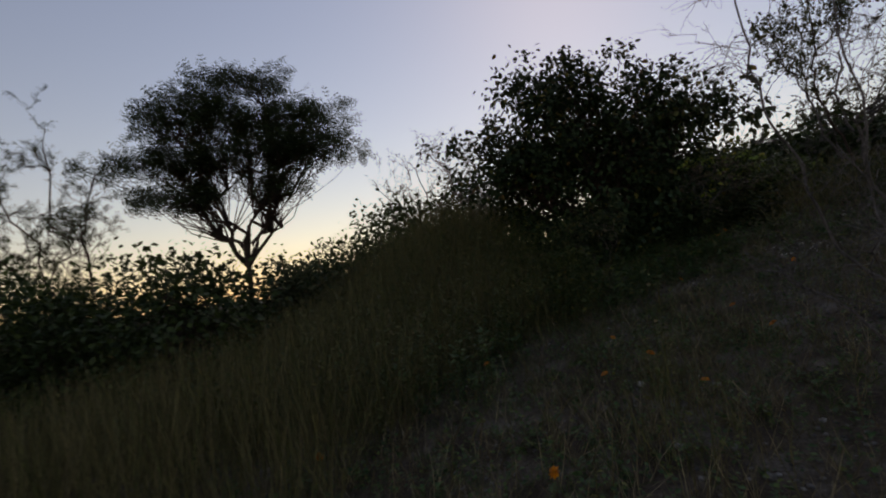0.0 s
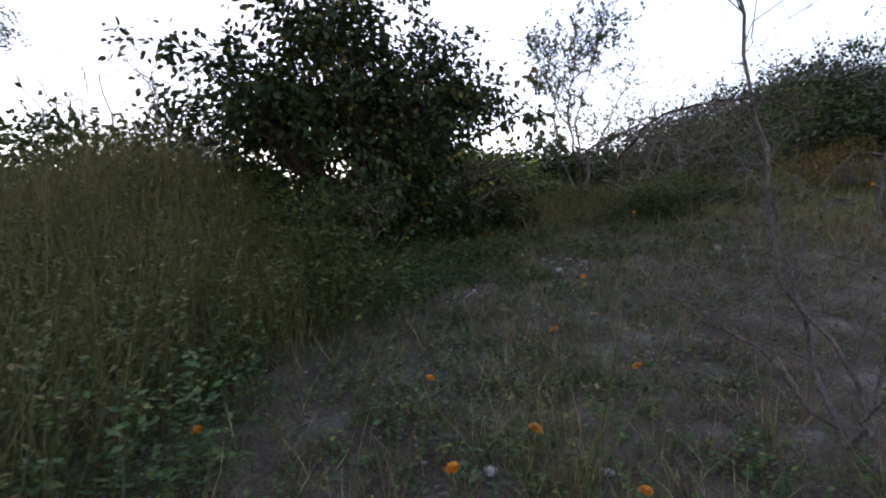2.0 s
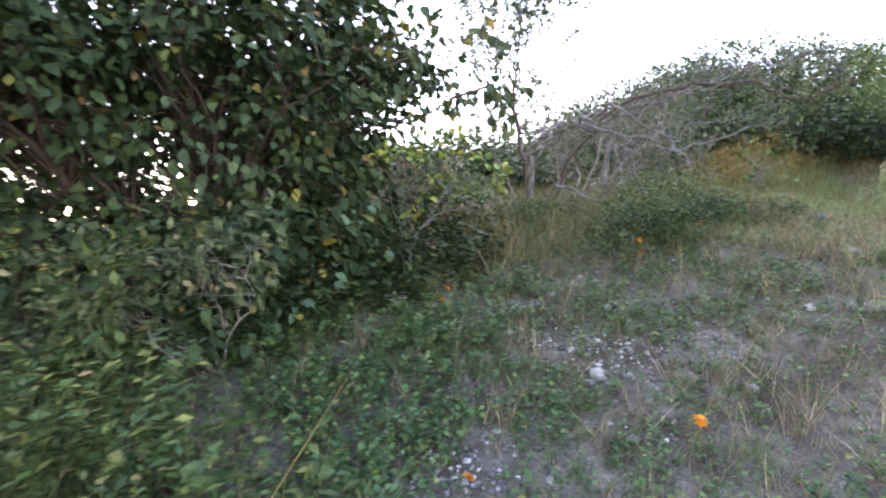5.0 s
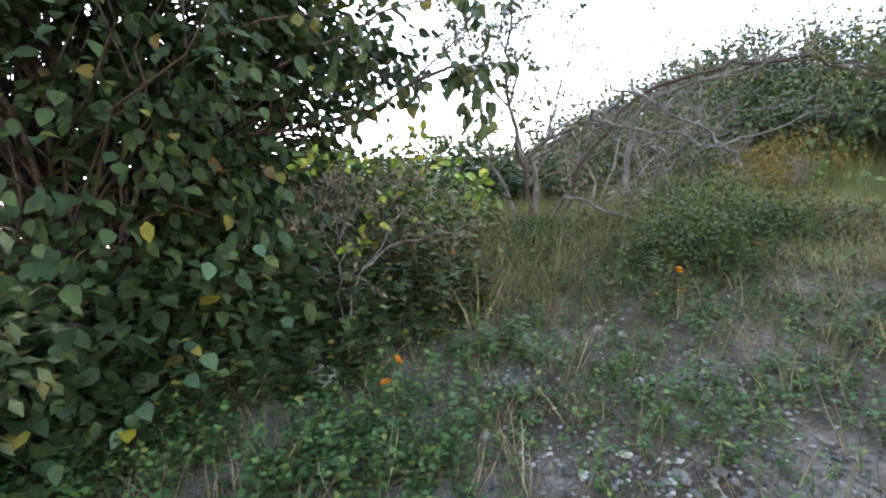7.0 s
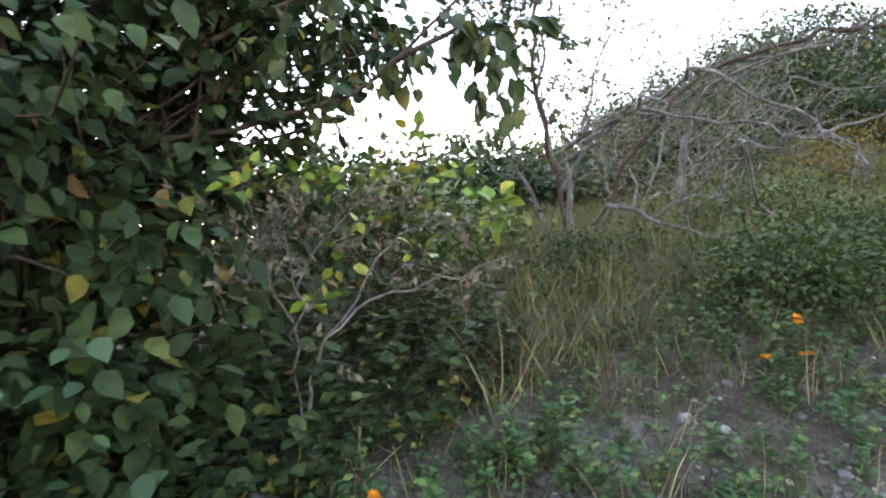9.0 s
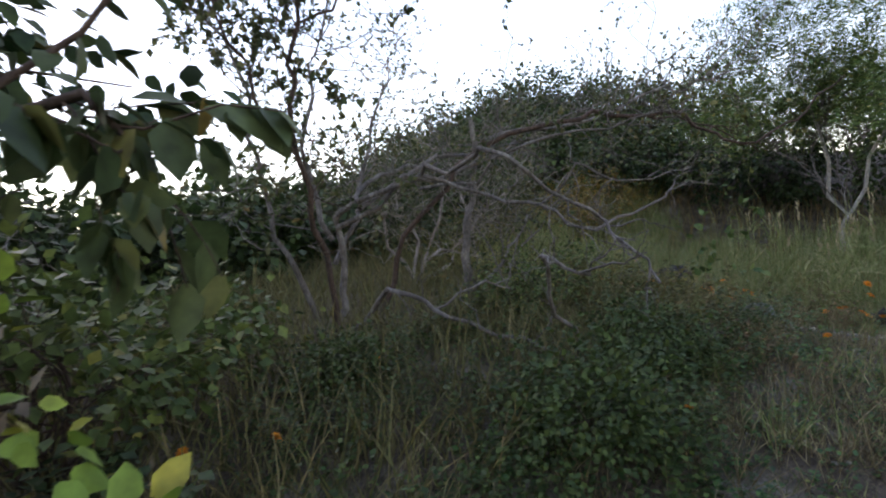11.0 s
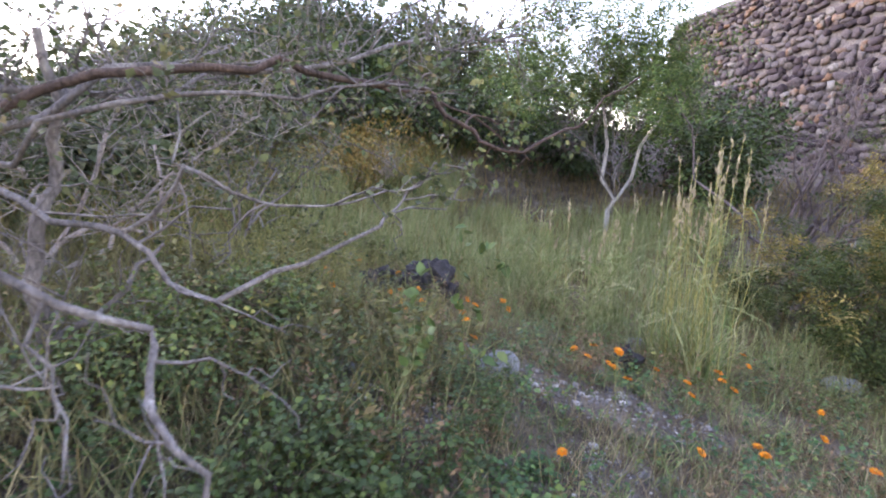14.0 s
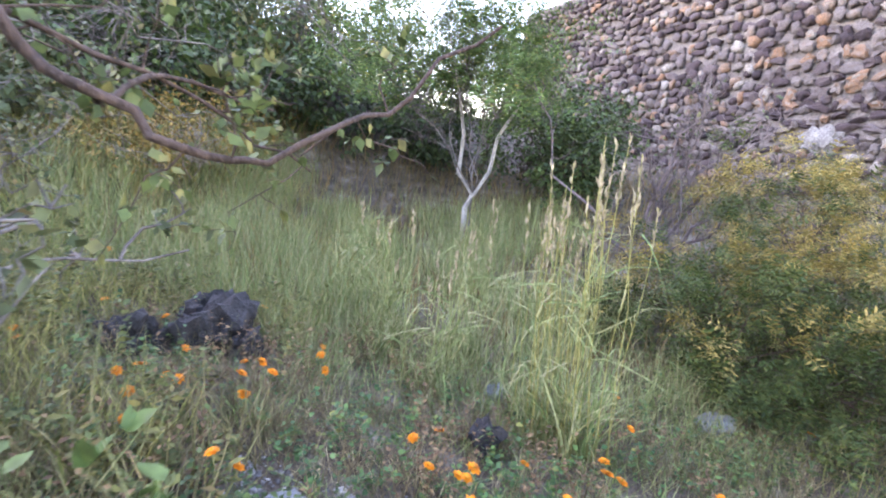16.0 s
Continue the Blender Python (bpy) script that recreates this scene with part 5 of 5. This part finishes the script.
# ---- the tall pale grass clumps ----
def grass_clump(x, y, height, stems, seed, seeded=True):
    r = np.random.default_rng(seed)
    b = np.array(foot(x, y))
    top = thing("tall_grass_clump", b, "tall pale grass clump with feathery straw seed heads", "grass", "tall grass clumps")
    blades = Soup()
    pos = b + r.normal(0, 0.11, (stems * 8, 3)) * (1, 1, 0)
    pos[:, 2] = land(pos[:, 0], pos[:, 1]) - 0.01
    laid(blades, r, blade(0.011, 0.5, 5), pos, np.concatenate([r.normal(0, 0.2, (len(pos), 2)), np.ones((len(pos), 1))], 1), r.uniform(0.12, 0.42, len(pos)) * height, 3)
    for _ in range(stems):
        p = b + r.normal(0, 0.12, 3) * (1, 1, 0)
        h = height * r.uniform(0.65, 1.05)
        tip = p + (r.normal(0, 0.06 * height / 2), r.normal(0, 0.06 * height / 2), h)
        culm = Soup()
        line = limb(culm, r, p, tip, 0.0045, 0.0025, 0.015, 0, 6, 4)
        part("culm", culm.mesh("culm", M_YELLOWGRASS if seeded else M_PALEGRASS, b, True), top)
        q, way = points_on(r, [line[:5]], 7, 0.1)
        laid(blades, r, blade(0.014, 1.0, 4), q, np.concatenate([r.normal(0, 0.8, (7, 2)), np.ones((7, 1))], 1), r.uniform(0.2, 0.5, 7), 3)
        q, way = points_on(r, [line[-2:]], 14, 0.0)
        heads = Soup()
        laid(heads, r, LANCE, q, np.array((0, 0, 1.0)) + r.normal(0, 0.2, (14, 3)), r.uniform(0.045, 0.085, 14), 2)
        if not seeded and r.random() < 0.75:
            continue
        part("seed_head", heads.mesh("seed_head", M_SEED, b), top, "straw-coloured feathery seed head")
    tagged(part("leaf_mass", blades.mesh("leaf_mass", M_PALEGRASS, b), top), kind="stuff")


grass_clump(9.75, 6.1, 2.25, 20, 240)
grass_clump(9.95, 6.35, 1.9, 14, 241)
grass_clump(11.4, 6.9, 1.7, 22, 242, False)
grass_clump(11.0, 7.7, 1.5, 22, 243, False)
grass_clump(12.2, 8.3, 1.6, 20, 244, False)
grass_clump(10.4, 7.2, 1.2, 18, 245, False)


# ---- orange flowers ----
def flower(x, y, height, seed, big=1.0):
    r = np.random.default_rng(seed)
    b = np.array(foot(x, y))
    top = thing("orange_flower", b, "single orange cosmos flower on a thin stem", "flower", "orange flowers in the grass")
    stem, bloom, core, leaf = Soup(), Soup(), Soup(), Soup()
    tip = b + (r.normal(0, 0.04), r.normal(0, 0.04), height)
    line = limb(stem, r, b, tip, 0.0035, 0.002, 0.03, 0, 6, 5)
    face = np.array((r.normal(0, 0.35), r.normal(0, 0.35) - 0.25, 1.0))
    face /= np.linalg.norm(face)
    u = np.cross(face, (1.0, 0, 0))
    u /= np.linalg.norm(u)
    w = np.cross(face, u)
    size = r.uniform(0.034, 0.046) * big
    for ring in (0, 1):
        for k in range(8):
            a = (k + ring * 0.5) / 8 * 2 * math.pi
            way = np.array([math.cos(a) * u + math.sin(a) * w + face * (0.12 + 0.25 * ring)])
            laid(bloom, r, ovate(0.42, 0.08, 0.1), np.array([tip + face * 0.004 * ring]), way, size * (1 - 0.2 * ring), 0.1)
    tube(core, [tip - face * 0.006, tip + face * 0.004, tip + face * 0.012], [0.004, 0.008, 0.003], 7)
    q, way = points_on(r, [line], 6, 0.1)
    laid(leaf, r, FEATHER_S, q, np.concatenate([r.normal(0, 1, (6, 2)), np.full((6, 1), 0.4)], 1), r.uniform(0.05, 0.10, 6), 0.4)
    part("stem", stem.mesh("stem", M_STEM, b, True), top)
    part("petals", bloom.mesh("petals", M_PETAL, b), top)
    part("centre", core.mesh("centre", M_PETALCORE, b, True), top)
    part("leaves", leaf.mesh("leaves", M_WEED, b), top)


# x, y and the height of the bloom
FLOWERS_PATH = [(0.28, 4.20, 0.24), (0.44, 3.45, 0.32), (2.31, 4.13, 0.21), (2.36, 4.34, 0.12), (0.19, 6.63, 0.12), (1.19, 6.29, 0.15), (2.38, 5.95, 0.21), (2.15, 7.81, 0.21), (4.20, 7.64, 0.16), (4.24, 7.75, 0.10),
                (-0.68, 7.95, 0.3), (-1.39, 7.11, 0.22), (-0.59, 6.64, 0.22), (2.29, 7.94, 0.22), (4.43, 7.79, 0.22), (1.40, 4.00, 0.22), (1.50, 4.83, 0.22), (0.17, 3.45, 0.22), (-0.82, 3.98, 0.22),
                (3.55, 9.61, 0.22), (4.82, 9.48, 0.22), (3.96, 9.25, 0.22), (5.30, 7.67, 0.22), (-0.22, 2.09, 0.2), (-1.62, 2.49, 0.2), (0.74, 3.08, 0.2)]
FLOWERS_SLOPE = [(7.67, 6.41, 0.19), (8.29, 5.29, 0.22), (8.48, 6.87, 0.40), (9.90, 5.86, 0.12), (7.12, 6.36, 0.10), (8.40, 5.86, 0.10), (9.97, 8.04, 0.25), (9.88, 8.52, 0.12), (8.01, 6.89, 0.52), (8.69, 6.35, 0.20), (9.80, 5.69, 0.30),
                 (8.82, 6.14, 0.40), (9.14, 7.19, 0.16), (8.18, 8.01, 0.41), (7.69, 5.15, 0.22), (8.02, 4.93, 0.22), (10.36, 8.10, 0.22), (9.06, 8.23, 0.22), (9.11, 8.76, 0.22), (7.10, 7.19, 0.22), (8.67, 7.18, 0.22), (8.01, 5.97, 0.22)]
FLOWERS_FAR = [(8.39, 6.79, 0.22), (9.42, 5.92, 0.22), (8.66, 6.31, 0.3), (10.70, 5.47, 0.22), (9.24, 5.28, 0.22), (8.62, 5.45, 0.22), (9.54, 8.26, 0.22), (9.37, 8.42, 0.22), (8.57, 9.36, 0.22), (8.51, 8.60, 0.22), (9.12, 7.07, 0.22),
               (8.33, 8.01, 0.22), (9.69, 7.95, 0.22), (8.78, 8.77, 0.22), (9.06, 8.85, 0.26), (9.12, 8.68, 0.2), (9.10, 8.32, 0.22), (9.60, 8.36, 0.22), (9.56, 8.85, 0.22), (11.12, 8.99, 0.22), (10.14, 9.44, 0.22), (10.12, 9.90, 0.22),
               (11.52, 10.84, 0.22), (9.16, 9.82, 0.22), (9.04, 9.66, 0.22), (8.92, 8.99, 0.22), (8.60, 6.95, 0.22), (8.80, 6.85, 0.22), (9.03, 6.56, 0.22), (9.10, 5.95, 0.22), (10.68, 3.67, 0.22)]
for n, (x, y, h) in enumerate(FLOWERS_PATH + FLOWERS_SLOPE + FLOWERS_FAR):
    flower(x, y, h, 300 + n, 0.85 if x < 5 else 1.0)

build_wall()
